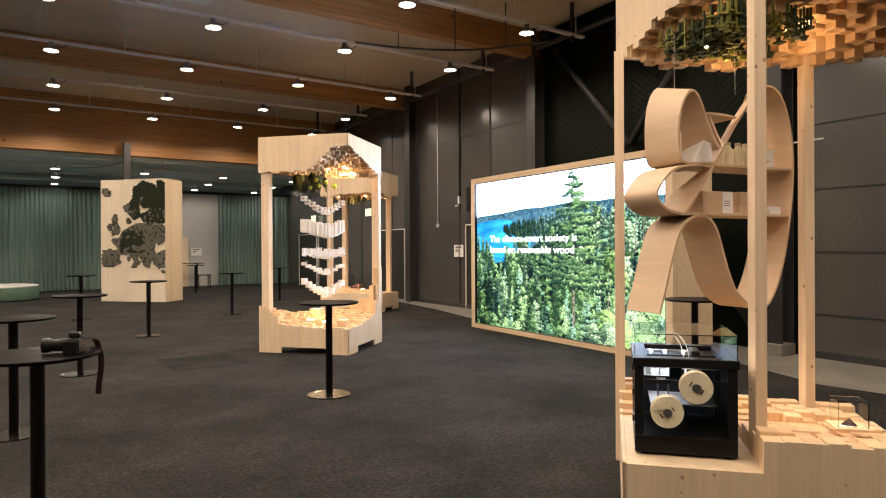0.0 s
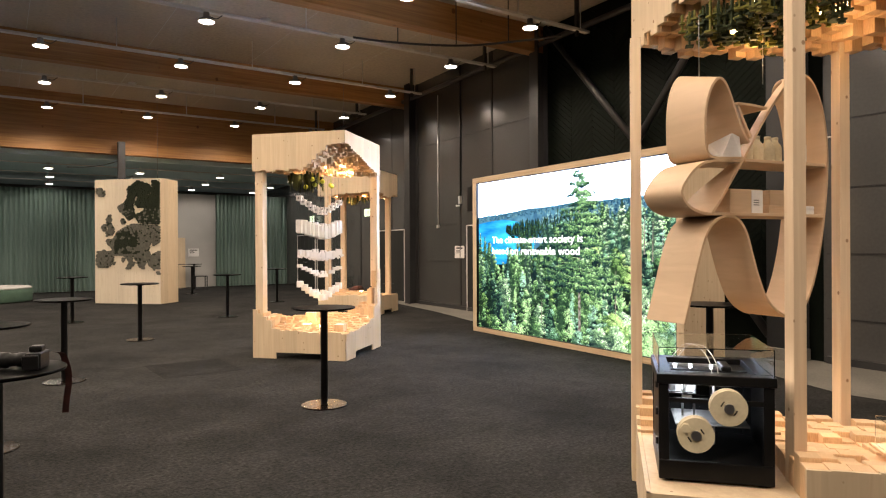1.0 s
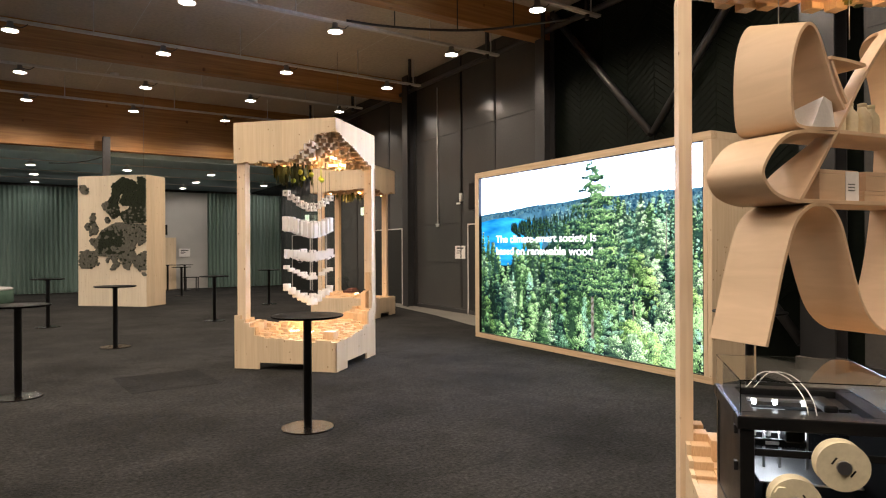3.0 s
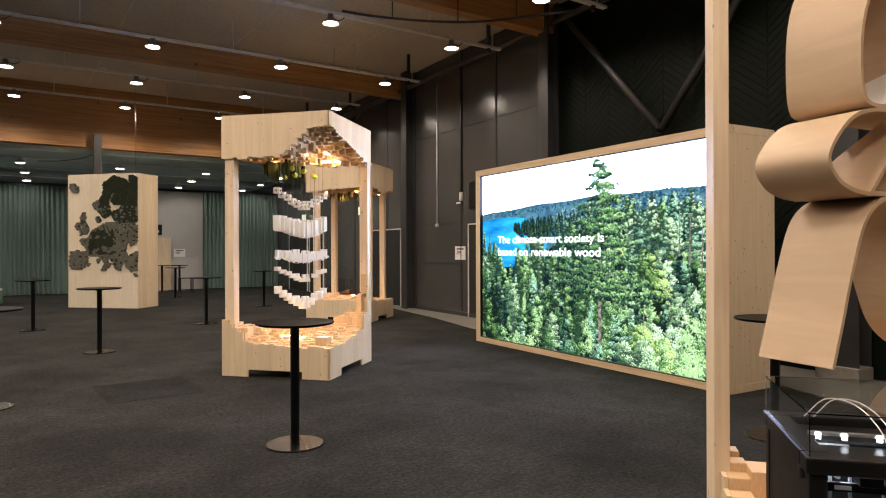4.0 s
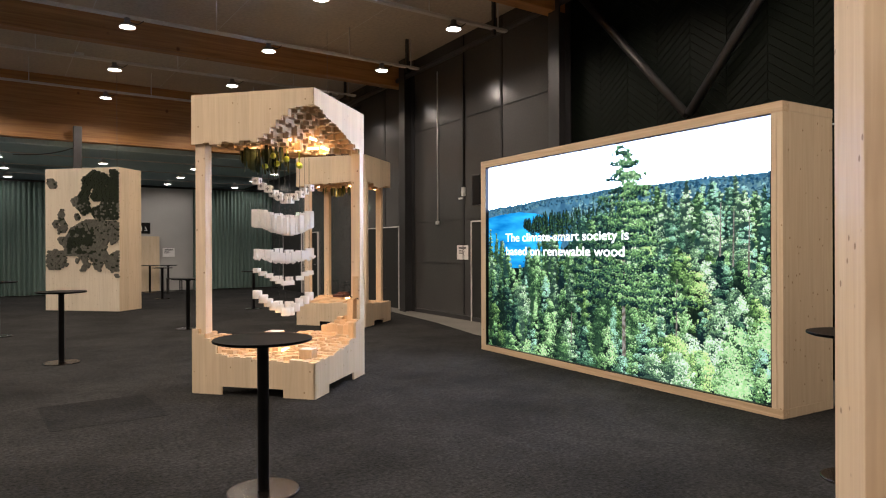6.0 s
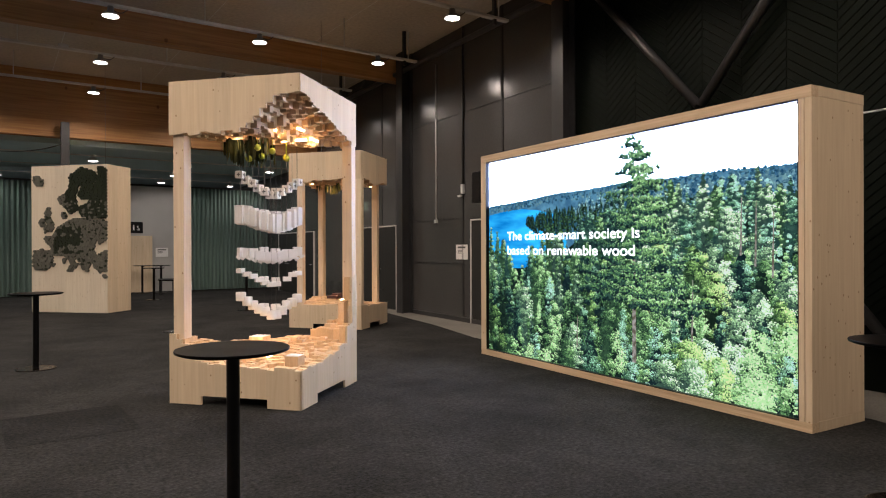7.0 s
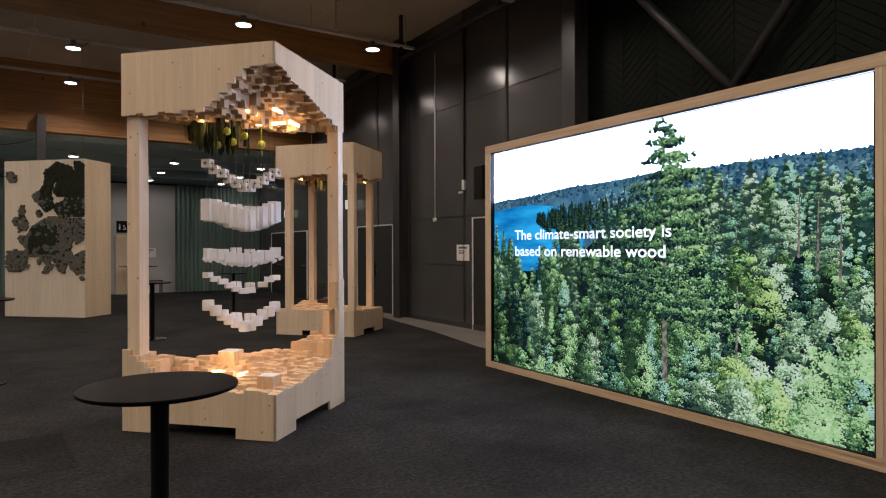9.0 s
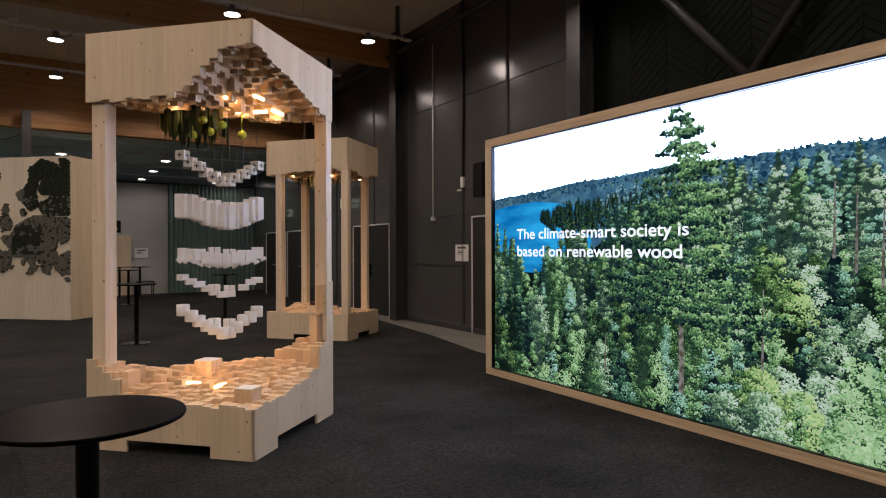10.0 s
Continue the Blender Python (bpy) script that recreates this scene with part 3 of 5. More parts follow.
    poly([(0.13, 2.06), (0.5, 2.10), (0.9, 2.12), (1.3, 2.08), (1.7, 2.0), (1.9, 1.85), (1.8, 1.4), (0.9, 1.3), (0.13, 1.3)], 0.0571, 11)
    poly([(3.0, 2.0), (3.5, 2.03), (3.4, 1.9), (3.05, 1.9)], 0.0570, 11)
    for k in range(700):
        x = rng.uniform(0.15, 4.88)
        clump(x, crest(x) + rng.uniform(-0.10, 0.012), rng.uniform(0.012, 0.026), 0.0568, 6 + rng.randrange(2))
    def spire(x, zt, hh, w, y, picks):
        """A far conifer: pads that widen downwards, lit from one side."""
        for j in range(10):
            t = j / 9
            half = 0.008 + w * t * rng.uniform(0.6, 1.1)
            for side in (-1, 1):
                clump(x + side * 0.45 * half, zt - hh * t, 0.55 * half + 0.004, y - 0.00002 * j / 10, picks[0 if side < 0 else 1 + rng.randrange(len(picks) - 1)])

    for k in range(260):
        f = k / 259
        x = rng.uniform(1.0 + 0.25 * f, 2.7)
        spire(x, 1.98 + 0.13 * min(1.0, (x - 0.95) / 0.6) - 0.2 * f * min(1.0, (x - 0.9) / 0.8) + rng.uniform(-0.02, 0.02), rng.uniform(0.08, 0.14) + 0.06 * f, 0.03, 0.0567 - 0.0002 * f, (0, 0, 1, 1, 2, 6))

    def tree(x, z, h, w, y, bias, base=0, n=70, spire=0.7, body=0):
        """A crown: a dark body, then leaf pads lit from above and from the right."""
        for k in range(34):
            t = k / 33
            half = w * (1.04 - t) ** spire * rng.uniform(0.75, 1.0)
            clump(x + rng.uniform(-0.4, 0.4) * half, z + h * t, 0.62 * half + 0.006, y, base + body)
        pads = []
        for k in range(max(14, n // 9)):
            t = rng.random() ** 0.75
            half = w * (1.02 - t) ** spire
            pads.append((x + rng.uniform(-1, 1) * half, z + h * t, min(0.085, w * rng.uniform(0.13, 0.24)), t, half, rng.uniform(-0.16, 0.16)))
        pads.sort(key=lambda q: -q[1])
        for q, (cx, cz, r, t, half, lift) in enumerate(pads):
            side = (cx - x) / (half + 0.01)
            for k in range(32):
                a, d = rng.uniform(0, 6.283), rng.random() ** 0.6
                dx, dz = r * d * math.cos(a), 0.7 * r * d * math.sin(a)
                v = 0.17 + 0.24 * t + 0.46 * dz / r + 0.40 * side + lift + bias + rng.uniform(-0.14, 0.14)
                if v > 0.06:
                    clump(cx + dx, cz + dz, r * rng.uniform(0.06, 0.15) + 0.003, y - 0.0001 - 0.0005 * q / len(pads) - 0.00002 * k / 32, base + int(min(max(v * 6, 0), 5)))

    y = 0.0562
    for row in range(10):
        f = row / 9
        zt = 1.98 - 1.62 * f
        size = 0.32 + 0.85 * f
        x = x0 - 0.1
        while x < x1 + 0.1:
            ztop = zt + 0.26 * min(1.0, max(0, (x - 1.7) / 1.6)) * (1 - f) + rng.uniform(-0.14, 0.14)
            shore = 1.6 + 0.12 * math.sin(4.7 * x) + 0.34 * min(1.0, max(0.0, (x - 0.9) / 0.8)) + 0.9 * max(0.0, 0.5 - x)
            if x > 2.1 or ztop < shore:
                sun = (-0.26 if x < 0.75 else -0.12 if 1.6 < x < 2.5 else 0.0) + 0.15 * min(1.0, max(0.0, (x - 2.6) / 1.2))
                patch = 0.45 * noise.noise((x * 0.9, row * 0.5, 3.0)) + rng.uniform(-0.26, 0.26)
                hh = size * rng.uniform(0.9, 1.5)
                leafy = rng.random() < (0.7 if x > 3.3 else 0.3)
                tree(x, ztop - hh, hh, size * (rng.uniform(0.26, 0.4) if leafy else rng.uniform(0.19, 0.33)), y, 0.07 + 0.10 * f + patch + sun, base=rng.choice((BLUISH, BLUISH, GREEN, PALE) if row < 3 and x > 2.2 else (YELLOW, GREEN, GREEN, PALE) if leafy else (GREEN, GREEN, BLUISH, BLUISH)), n=int(150 + 420 * f) * (2 if leafy else 1), body=1 if row < 4 or (leafy and rng.random() < 0.6) else 0, spire=rng.choice((0.35, 0.5)) if leafy else rng.choice((0.5, 0.8, 1.1, 1.4)))
            x += size * rng.uniform(0.22, 0.4)
        y -= 0.0011
    # bare trunks
    for x, zb, zt in ((3.75, 0.62, 1.25), (2.05, 0.35, 0.75), (4.45, 1.4, 2.0), (4.3, 1.5, 2.05), (4.62, 1.3, 1.9)):
        poly([(x - 0.010, zb), (x + 0.012, zb), (x + 0.016, zt), (x + 0.008, zt)], y - 0.0003, 13)
    # the tall pine: dark limbs in tiers, each carrying needle pads lit from above
    px = 2.98
    poly([(px - 0.03, 0.3), (px + 0.03, 0.3), (px + 0.012, 2.7), (px - 0.008, 2.7)], y - 0.0004, 13)
    limbs = []
    for k in range(84):
        t = k / 83
        side = rng.choice((-1, 1)) if t > 0.1 else (-1, 1)[k % 2]
        reach = (0.10 + 0.84 * t ** 0.8) * rng.uniform(0.45, 1.1)
        limbs.append((t, side, reach, 2.75 - 1.8 * t + rng.uniform(-0.05, 0.05), rng.uniform(-0.25, 0.3)))
    for n, (t, side, reach, zc, droop) in enumerate(limbs):
        depth = y - 0.0006 - 0.0012 * n / len(limbs)
        pads = 3 + int(reach * 11)
        for q in range(pads):
            f = (q + rng.uniform(0.2, 0.9)) / pads
            cx, cz = px + side * reach * f, zc + reach * f * droop + rng.uniform(-0.02, 0.02)
            r = rng.uniform(0.035, 0.055 + 0.03 * t)
            for j in range(4):
                clump(cx + rng.uniform(-1, 1) * r, cz - r * rng.uniform(0.0, 0.7), 0.5 * r, depth, 20 + rng.choice((0, 0, 1)))
            shade = rng.uniform(-0.14, 0.14)
            for j in range(22):
                a, d = rng.uniform(0, 6.283), rng.random() ** 0.6
                dx, dz = 1.15 * r * d * math.cos(a), 0.75 * r * d * math.sin(a)
                v = 0.50 + 0.42 * dz / r + 0.14 * side * f + shade + rng.uniform(-0.15, 0.15)
                clump(cx + dx, cz + dz, rng.uniform(0.006, 0.014), depth - 0.00001 - 0.000003 * j / 22, (GREEN if v > 0.45 else BLUISH) + int(min(max(v * 6, 0), 5)))
    me = bpy.data.meshes.new("display")
    me.from_pydata(verts, [], faces)
    for mt in MATS:
        me.materials.append(mt)
    me.polygons.foreach_set("material_index", mats)
    ob = new("display", me)
    ob.parent = s
    tagged(ob, "lit display with a lake, a tall pine and forest")
    for text, tx, tz, width in (("The climate-smart society is", 0.61, 1.69, 2.46), ("based on renewable wood", 0.61, 1.49, 2.38)):
        cu = bpy.data.curves.new("words", "FONT")
        cu.body, cu.size, cu.offset, cu.extrude = text, 0.2, 0.0018, 0.0
        tmp = new("words_tmp", cu)
        bpy.context.view_layer.update()
        k = width / tmp.dimensions.x
        me = bpy.data.meshes.new_from_object(tmp.evaluated_get(bpy.context.evaluated_depsgraph_get()))
        bpy.data.objects.remove(tmp)
        me.materials.clear()
        me.materials.append(WORDS)
        me.transform(Matrix.Translation((tx, 0.0365, tz)) @ Matrix.Rotation(math.pi / 2, 4, "X") @ Matrix.Diagonal((k, 0.86, 1, 1)))
        w = new("caption", me)
        w.parent = s
        tagged(w, "white words on the display")


screen_wall()


# ---- kiosks of stacked wooden blocks ----
block_up = bmesh.new()
box(block_up, 0.001, 0.999, 0.001, 0.999, -1, 0)
bmesh.ops.bevel(block_up, geom=[e for e in block_up.edges if all(v.co.z > -0.5 for v in e.verts)], offset=0.02, segments=1, affect="EDGES")
BLOCK_UP = bpy.data.meshes.new("block")
block_up.to_mesh(BLOCK_UP)
BLOCK_UP.materials.append(BLOCK)


def blocks(parent, frame_m, x0, y0, cx, cy, nx, ny, height, length, down=False, skip=None, cap=99.0):
    """A field of square-ended blocks; height(i, j) gives each one's free end."""
    for i in range(nx):
        for j in range(ny):
            if skip and skip(i, j):
                continue
            z = height(i, j)
            ob = new("block", BLOCK_UP)
            ob.parent = parent
            ob.matrix_basis = frame_m @ Matrix.Translation((x0 + i * cx, y0 + j * cy, z)) @ Matrix.Diagonal((cx, cy, -min(length, cap - z) if down else length, 1))


def skirt(parent, frame_m, a, b, n, low, high, name, thick=0.022, mat=None):
    """One side of a box from a to b: boards whose lower and upper ends follow low(k) and high(k)."""
    a, b = Vector((*a, 0)), Vector((*b, 0))
    d = (b - a) / n
    nrm = Vector((-d.y, d.x, 0)).normalized() * thick
    bm = bmesh.new()
    for k in range(n):
        lo, hi = low(k), high(k)
        p, q = a + d * k, a + d * (k + 1)
        vs = [bm.verts.new(v + Vector((0, 0, z))) for z in (lo, hi) for v in (p, q, q + nrm, p + nrm)]
        for f in ((0, 3, 2, 1), (4, 5, 6, 7), (0, 1, 5, 4), (1, 2, 6, 5), (2, 3, 7, 6), (3, 0, 4, 7)):
            bm.faces.new([vs[t] for t in f])
    bmesh.ops.remove_doubles(bm, verts=bm.verts, dist=0.0004)
    ob = part(name, bm, mat or PLY, parent)
    ob.matrix_basis = frame_m
    return ob


def post(parent, frame_m, x, y, z0, z1, w=0.115):
    ob = part("post", one(-w / 2, w / 2, -w / 2, w / 2, z0, z1, 0.004), POST, parent)
    ob.matrix_basis = frame_m @ Matrix.Translation((x, y, 0))
    return ob


def strips(parent, frame_m, places, mat=None):
    for x, y, z, lx, ly in places:
        ob = part("light_strip", one(-lx / 2, lx / 2, -ly / 2, ly / 2, -0.012, 0.012), mat or WARMGLOW, parent, "glowing warm light strip")
        ob.matrix_basis = frame_m @ Matrix.Translation((x, y, z))


def jitter(seed, amount):
    r = random.Random(seed)
    table = {}

    def f(i, j):
        if (i, j) not in table:
            table[(i, j)] = r.uniform(-amount, amount)
        return table[(i, j)]
    return f


def kiosk(origin, ex, sx, sy, nx, ny, top, base_h, can_h, posts, seed, label, notch_w, half=0.0):
    """A square base and a canopy, both of blocks behind board skirts; the near corner is the origin."""
    ex = Vector((*ex, 0)).normalized()
    m = Matrix(((ex.x, -ex.y, 0, origin[0]), (ex.y, ex.x, 0, origin[1]), (0, 0, 1, 0), (0, 0, 0, 1)))
    k = root("kiosk", m, label, "exhibition stand", "wooden exhibition stands")
    one_m = Matrix.Identity(4)
    jb, jc = jitter(seed, 0.022), jitter(seed + 1, 0.03)
    cx, cy = (sx - 0.046) / nx, (sy - 0.046) / ny
    bh = lambda i, j: base_h((i + 0.5) / nx, (j + 0.5) / ny) + jb(i, j)
    ch = lambda i, j: can_h((i + 0.5) / nx, (j + 0.5) / ny) + jc(i, j) + (0.045 if (i + j) % 2 else 0.0)
    ph = lambda i, j: can_h((i + 0.5) / nx, (j + 0.5) / ny) + 0.5 * jc(i, j)
    cut_x = lambda i: 0.09 if notch_w < (i + 0.5) / nx < 1 - notch_w else 0.0
    cut_y = lambda j: 0.09 if notch_w < (j + 0.5) / ny < 1 - notch_w else 0.0
    sides = (((0, 0), (sx, 0), nx, cut_x, lambda i: bh(i, 0), lambda i: ph(i, 0)),
             ((sx, 0), (sx, sy), ny, cut_y, lambda j: bh(nx - 1, j), lambda j: ph(nx - 1, j)),
             ((sx, sy), (0, sy), nx, lambda i: cut_x(nx - 1 - i), lambda i: bh(nx - 1 - i, ny - 1), lambda i: ph(nx - 1 - i, ny - 1)),
             ((0, sy), (0, 0), ny, lambda j: cut_y(ny - 1 - j), lambda j: bh(0, ny - 1 - j), lambda j: ph(0, ny - 1 - j)))
    if half:
        sides = (sides[0], sides[3])
    for n, (a, b, c, cut, hb, hc) in enumerate(sides):
        skirt(k, one_m, a, b, c, cut, hb, "base_panel")
        skirt(k, one_m, a, b, c, hc, lambda q: top, "canopy_panel")
    for name, z0, z1 in (("canopy_top", top - 0.03, top - 0.004), ("base_floor", 0.1, 0.12)):
        bm = bmesh.new()
        ring = ((0.023, 0.023), (sx - 0.023, 0.023), (0.023, sy - 0.023)) if half else ((0.023, 0.023), (sx - 0.023, 0.023), (sx - 0.023, sy - 0.023), (0.023, sy - 0.023))
        lo, hi = [bm.verts.new((x, y, z0)) for x, y in ring], [bm.verts.new((x, y, z1)) for x, y in ring]
        bm.faces.new(lo[::-1]), bm.faces.new(hi)
        for q in range(len(ring)):
            bm.faces.new((lo[q], lo[(q + 1) % len(ring)], hi[(q + 1) % len(ring)], hi[q]))
        part(name, bm, PLY, k)
    for x, y, w in posts:
        post(k, one_m, x, y, base_h(x / sx, y / sy) - 0.15, can_h(x / sx, y / sy) + 0.2, w)
    gone = (lambda i, j: (i + 0.5) / nx + (j + 0.5) / ny > half) if half else None
    blocks(k, one_m, 0.023, 0.023, cx, cy, nx, ny, bh, 0.27, False, gone)
    blocks(k, one_m, 0.023, 0.023, cx, cy, nx, ny, ch, 0.2, True, gone, top - 0.034)
    return k, m


def base_one(a, b):
    h = 0.385 + 0.2 * a ** 2.1 + 0.06 * b ** 2 + 0.10 * max(0.0, a + b - 0.5) * (1 - a)
    if a > 0.92:
        h += 0.68 * max(0.0, 1 - b / 0.12) + 0.12
    elif a > 0.8:
        h += 0.14 * max(0.0, 1 - b / 0.5)
    back = min(1.0, max(0.0, (a + b - 0.72) / 0.3))
    h += 0.13 * back * back * (1 - 0.75 * a)
    if b > 0.92:
        h += 0.14 * max(0.0, 1 - a / 0.2)
    elif b > 0.8:
        h += 0.1 * max(0.0, 1 - a / 0.3)
    return h


def canopy_one(a, b):
    side = min(1.0, max(0.0, (b - 0.08) / 0.44))
    return 2.755 + 0.36 * min(1.0, max(0.0, 1.06 - a - 1.06 * side * side * (3 - 2 * side)))


kiosk_one, M_ONE = kiosk((2.462, 8.345), (0.745, 0.666), 1.472, 1.472, 20, 20, 3.295, base_one, canopy_one,
                         ((0.098, 1.384, 0.125), (1.405, 0.067, 0.12)), 11,
                         "tall pale spruce stand of stepped blocks with an open corner", 0.26, 1.1)
strips(kiosk_one, Matrix.Identity(4), ((0.52, 0.5, 2.83, 0.2, 0.02), (0.5, 0.72, 2.80, 0.02, 0.22), (0.8, 0.42, 2.78, 0.02, 0.2), (0.62, 0.3, 2.86, 0.16, 0.02), (0.95, 0.3, 2.80, 0.2, 0.02), (0.22, 0.9, 2.775, 0.1, 0.02),
                                        (0.45, 0.85, 0.46, 0.02, 0.2), (0.5, 0.6, 0.44, 0.15, 0.02), (0.95, 0.75, 0.49, 0.02, 0.16)))
for x, y, z, p in ((0.62, 0.5, 2.72, 3.4), (0.35, 0.9, 2.71, 1.3), (1.0, 0.35, 2.72, 2.0), (0.5, 0.75, 0.64, 2.4), (0.9, 0.62, 0.74, 2.2)):
    lamp("stand_light", "POINT", M_ONE @ Matrix.Translation((x, y, z)), p, (1.0, 0.59, 0.27), 0.012)


def plinth(x, y, w, z0, z1, label):
    p = root("display_plinth", M_ONE @ Matrix.Translation((x, y, z0)), label, "plinth", "display plinths")
    part("plinth_body", one(-w / 2, w / 2, -w / 2, w / 2, 0, z1 - z0, 0.003), BLOCK, p)
    part("plinth_card", one(-w / 2 + 0.004, w / 2 - 0.004, -w / 2 + 0.004, w / 2 - 0.004, z1 - z0 + 0.0005, z1 - z0 + 0.005), PAPER, p, "white printed card")


plinth(0.70, 0.84, 0.17, 0.38, 0.615, "square pale wooden plinth with a card, among the blocks")
plinth(0.24, 0.19, 0.15, 0.33, 0.495, "low pale wooden plinth with a card, near the corner")


def base_two(a, b):
    return 0.45 + 0.05 * math.sin(6 * a) * math.sin(5 * b) + 0.05 * b


def canopy_two(a, b):
    return 2.92 + 0.04 * math.sin(9 * a + 4 * b)


kiosk_two, M_TWO = kiosk((5.9, 13.73), (0.776, 0.63), 1.37, 1.58, 13, 15, 3.5, base_two, canopy_two,
                         ((0.065, 0.065, 0.125), (0.07, 1.34, 0.12), (1.25, 0.22, 0.12), (1.25, 1.48, 0.12)), 23,
                         "pale spruce stand on four posts with stepped blocks, glowing inside", 0.3)
strips(kiosk_two, Matrix.Identity(4), ((0.4, 0.6, 0.55, 0.15, 0.02), (0.8, 0.9, 0.56, 0.02, 0.15), (0.4, 0.5, 2.9, 0.15, 0.02), (1.2, 0.3, 2.9, 0.1, 0.02), (0.3, 1.2, 2.9, 0.1, 0.02)))
for x, y, z, p in ((0.6, 0.8, 2.8, 10.0), (0.6, 0.8, 0.7, 6.5)):
    lamp("stand_light", "POINT", M_TWO @ Matrix.Translation((x, y, z)), p, (1.0, 0.59, 0.27), 0.012)

# the near stand: a wide base with a low platform for the printer, and a canopy turned against it
ux = Vector((0.6618, -0.7497, 0))
M_THREE = Matrix(((ux.x, -ux.y, 0, 0.94), (ux.y, ux.x, 0, 1.905), (0, 0, 1, 0), (0, 0, 0, 1)))
kiosk_three = root("kiosk", M_THREE, "pale spruce stand on posts with stepped blocks and a low platform", "exhibition stand", "wooden exhibition stands")
jb3, jc3 = jitter(5, 0.032), jitter(6, 0.03)
NX3, NY3 = 15, 17
SX3, SY3 = 1.5, 1.7


def base_three(i, j):
    u, v = (i + 0.5) / NX3 * SX3, (j + 0.5) / NY3 * SY3
    if u < 0.72 and v < 1.0:
        return 0.42
    h = 0.50 + jb3(i, j)
    if v < 0.3:
        h += 0.06 + 0.02 * max(0.0, (1.2 - u) / 0.5)
    if u < 0.25 and v > 1.3:
        h += 0.06 * (1 - u / 0.3)
    elif u < 0.72:
        h = 0.44 + 0.1 * (v - 1.0) + jb3(i, j)
    return h


def slot3(k, n):
    return 0.09 if 0.26 < (k + 0.5) / n < 0.74 else 0.0


I4 = Matrix.Identity(4)
skirt(kiosk_three, I4, (0, 0), (SX3, 0), NX3, lambda i: slot3(i, NX3), lambda i: base_three(i, 0), "base_panel")
skirt(kiosk_three, I4, (SX3, 0), (SX3, 1.3), 13, lambda j: slot3(j, 13), lambda j: base_three(NX3 - 1, j), "base_panel")
skirt(kiosk_three, I4, (SX3, 1.3), (0, SY3), NX3, lambda i: slot3(i, NX3), lambda i: 0.45, "base_panel")
skirt(kiosk_three, I4, (0, SY3), (0, 0), NY3, lambda j: 0.0, lambda j: base_three(0, NY3 - 1 - j), "base_panel")
part("platform", one(0.023, 0.74, 0.023, 1.02, 0.38, 0.4185, 0.002), PLY, kiosk_three)
blocks(kiosk_three, I4, 0.023, 0.023, (SX3 - 0.046) / NX3, (SY3 - 0.046) / NY3, NX3, NY3, base_three, 0.25, False, lambda i, j: base_three(i, j) == 0.42 or (j + 0.5) / NY3 * SY3 > 1.68 - 0.27 * (i + 0.5) / NX3 * SX3)
CAN = M_THREE.inverted() @ Matrix(((0.946, 0.323, 0, 1.63), (-0.323, 0.946, 0, 1.47), (0, 0, 1, 0), (0, 0, 0, 1)))
NC = 20
SC = 1.6


def inward(x, y):
    """How far a point of the canopy lies in front of its slanting back edge."""
    return (1.54 - 0.835 * x - y) / 1.3


def canopy_three(i, j):
    x, y = (i + 0.5) / NC * SC, (j + 0.5) / NC * SC
    w = max(0.0, inward(x, y))
    return min(3.48, 2.83 + 0.17 * max(0.0, 1 - x / 0.955) * min(1.0, y / 1.4) + 0.55 * w + jc3(i, j) + (0.035 if (i + j) % 2 else 0.0))


skirt(kiosk_three, CAN, (0, 0), (SC, 0), NC, lambda i: canopy_three(i, 0), lambda i: 3.62, "canopy_panel")
skirt(kiosk_three, CAN, (0, SC), (0, 0), NC, lambda j: canopy_three(0, NC - 1 - j), lambda j: 3.62, "canopy_panel")
blocks(kiosk_three, CAN, 0.023, 0.023, (SC - 0.046) / NC, (SC - 0.046) / NC, NC, NC, canopy_three, 0.25, True, lambda i, j: inward((i + 0.5) / NC * SC, (j + 0.5) / NC * SC) < -0.09)
bm = bmesh.new()
ring = ((0.023, 0.023), (SC - 0.023, 0.023), (SC - 0.023, 0.3), (0.023, 1.56))
lo, hi = [bm.verts.new((x, y, 3.59)) for x, y in ring], [bm.verts.new((x, y, 3.616)) for x, y in ring]
bm.faces.new(lo[::-1]), bm.faces.new(hi)
for q in range(4):
    bm.faces.new((lo[q], lo[(q + 1) % 4], hi[(q + 1) % 4], hi[q]))
ct = part("canopy_top", bm, PLY, kiosk_three)
ct.matrix_basis = CAN
IM3 = M_THREE.inverted()
for x, y, z0, z1, w, d in ((1.675, 1.57, 0.4, 3.15, 0.07, 0.075), (2.78, 1.86, 0.4, 3.0, 0.07, 0.08)):
    ob = part("post", one(-w / 2, w / 2, -d / 2, d / 2, z0, z1, 0.004), POST, kiosk_three)
    ob.matrix_basis = IM3 @ Matrix(((0.88, 0.475, 0, x), (-0.475, 0.88, 0, y), (0, 0, 1, 0), (0, 0, 0, 1)))
ob = part("post", one(-0.035, 0.035, -0.15, 0.15, 0.0, 3.04, 0.004), POST, kiosk_three)
ob.matrix_basis = IM3 @ Matrix(((0.65, 0.76, 0, 2.089), (-0.76, 0.65, 0, 2.906), (0, 0, 1, 0), (0, 0, 0, 1)))
strips(kiosk_three, CAN, ((0.42, 0.95, 2.98, 0.2, 0.02), (0.72, 0.55, 3.02, 0.02, 0.2), (0.3, 0.75, 3.08, 0.02, 0.12)))
strips(kiosk_three, I4, ((0.88, 0.95, 0.50, 0.02, 0.12),))
MC3 = M_THREE @ CAN
for x, y, z, p in ((0.45, 0.9, 2.80, 2.3), (0.75, 0.5, 2.82, 2.0)):
    lamp("stand_light", "POINT", MC3 @ Matrix.Translation((x, y, z)), p, (1.0, 0.62, 0.30), 0.012)
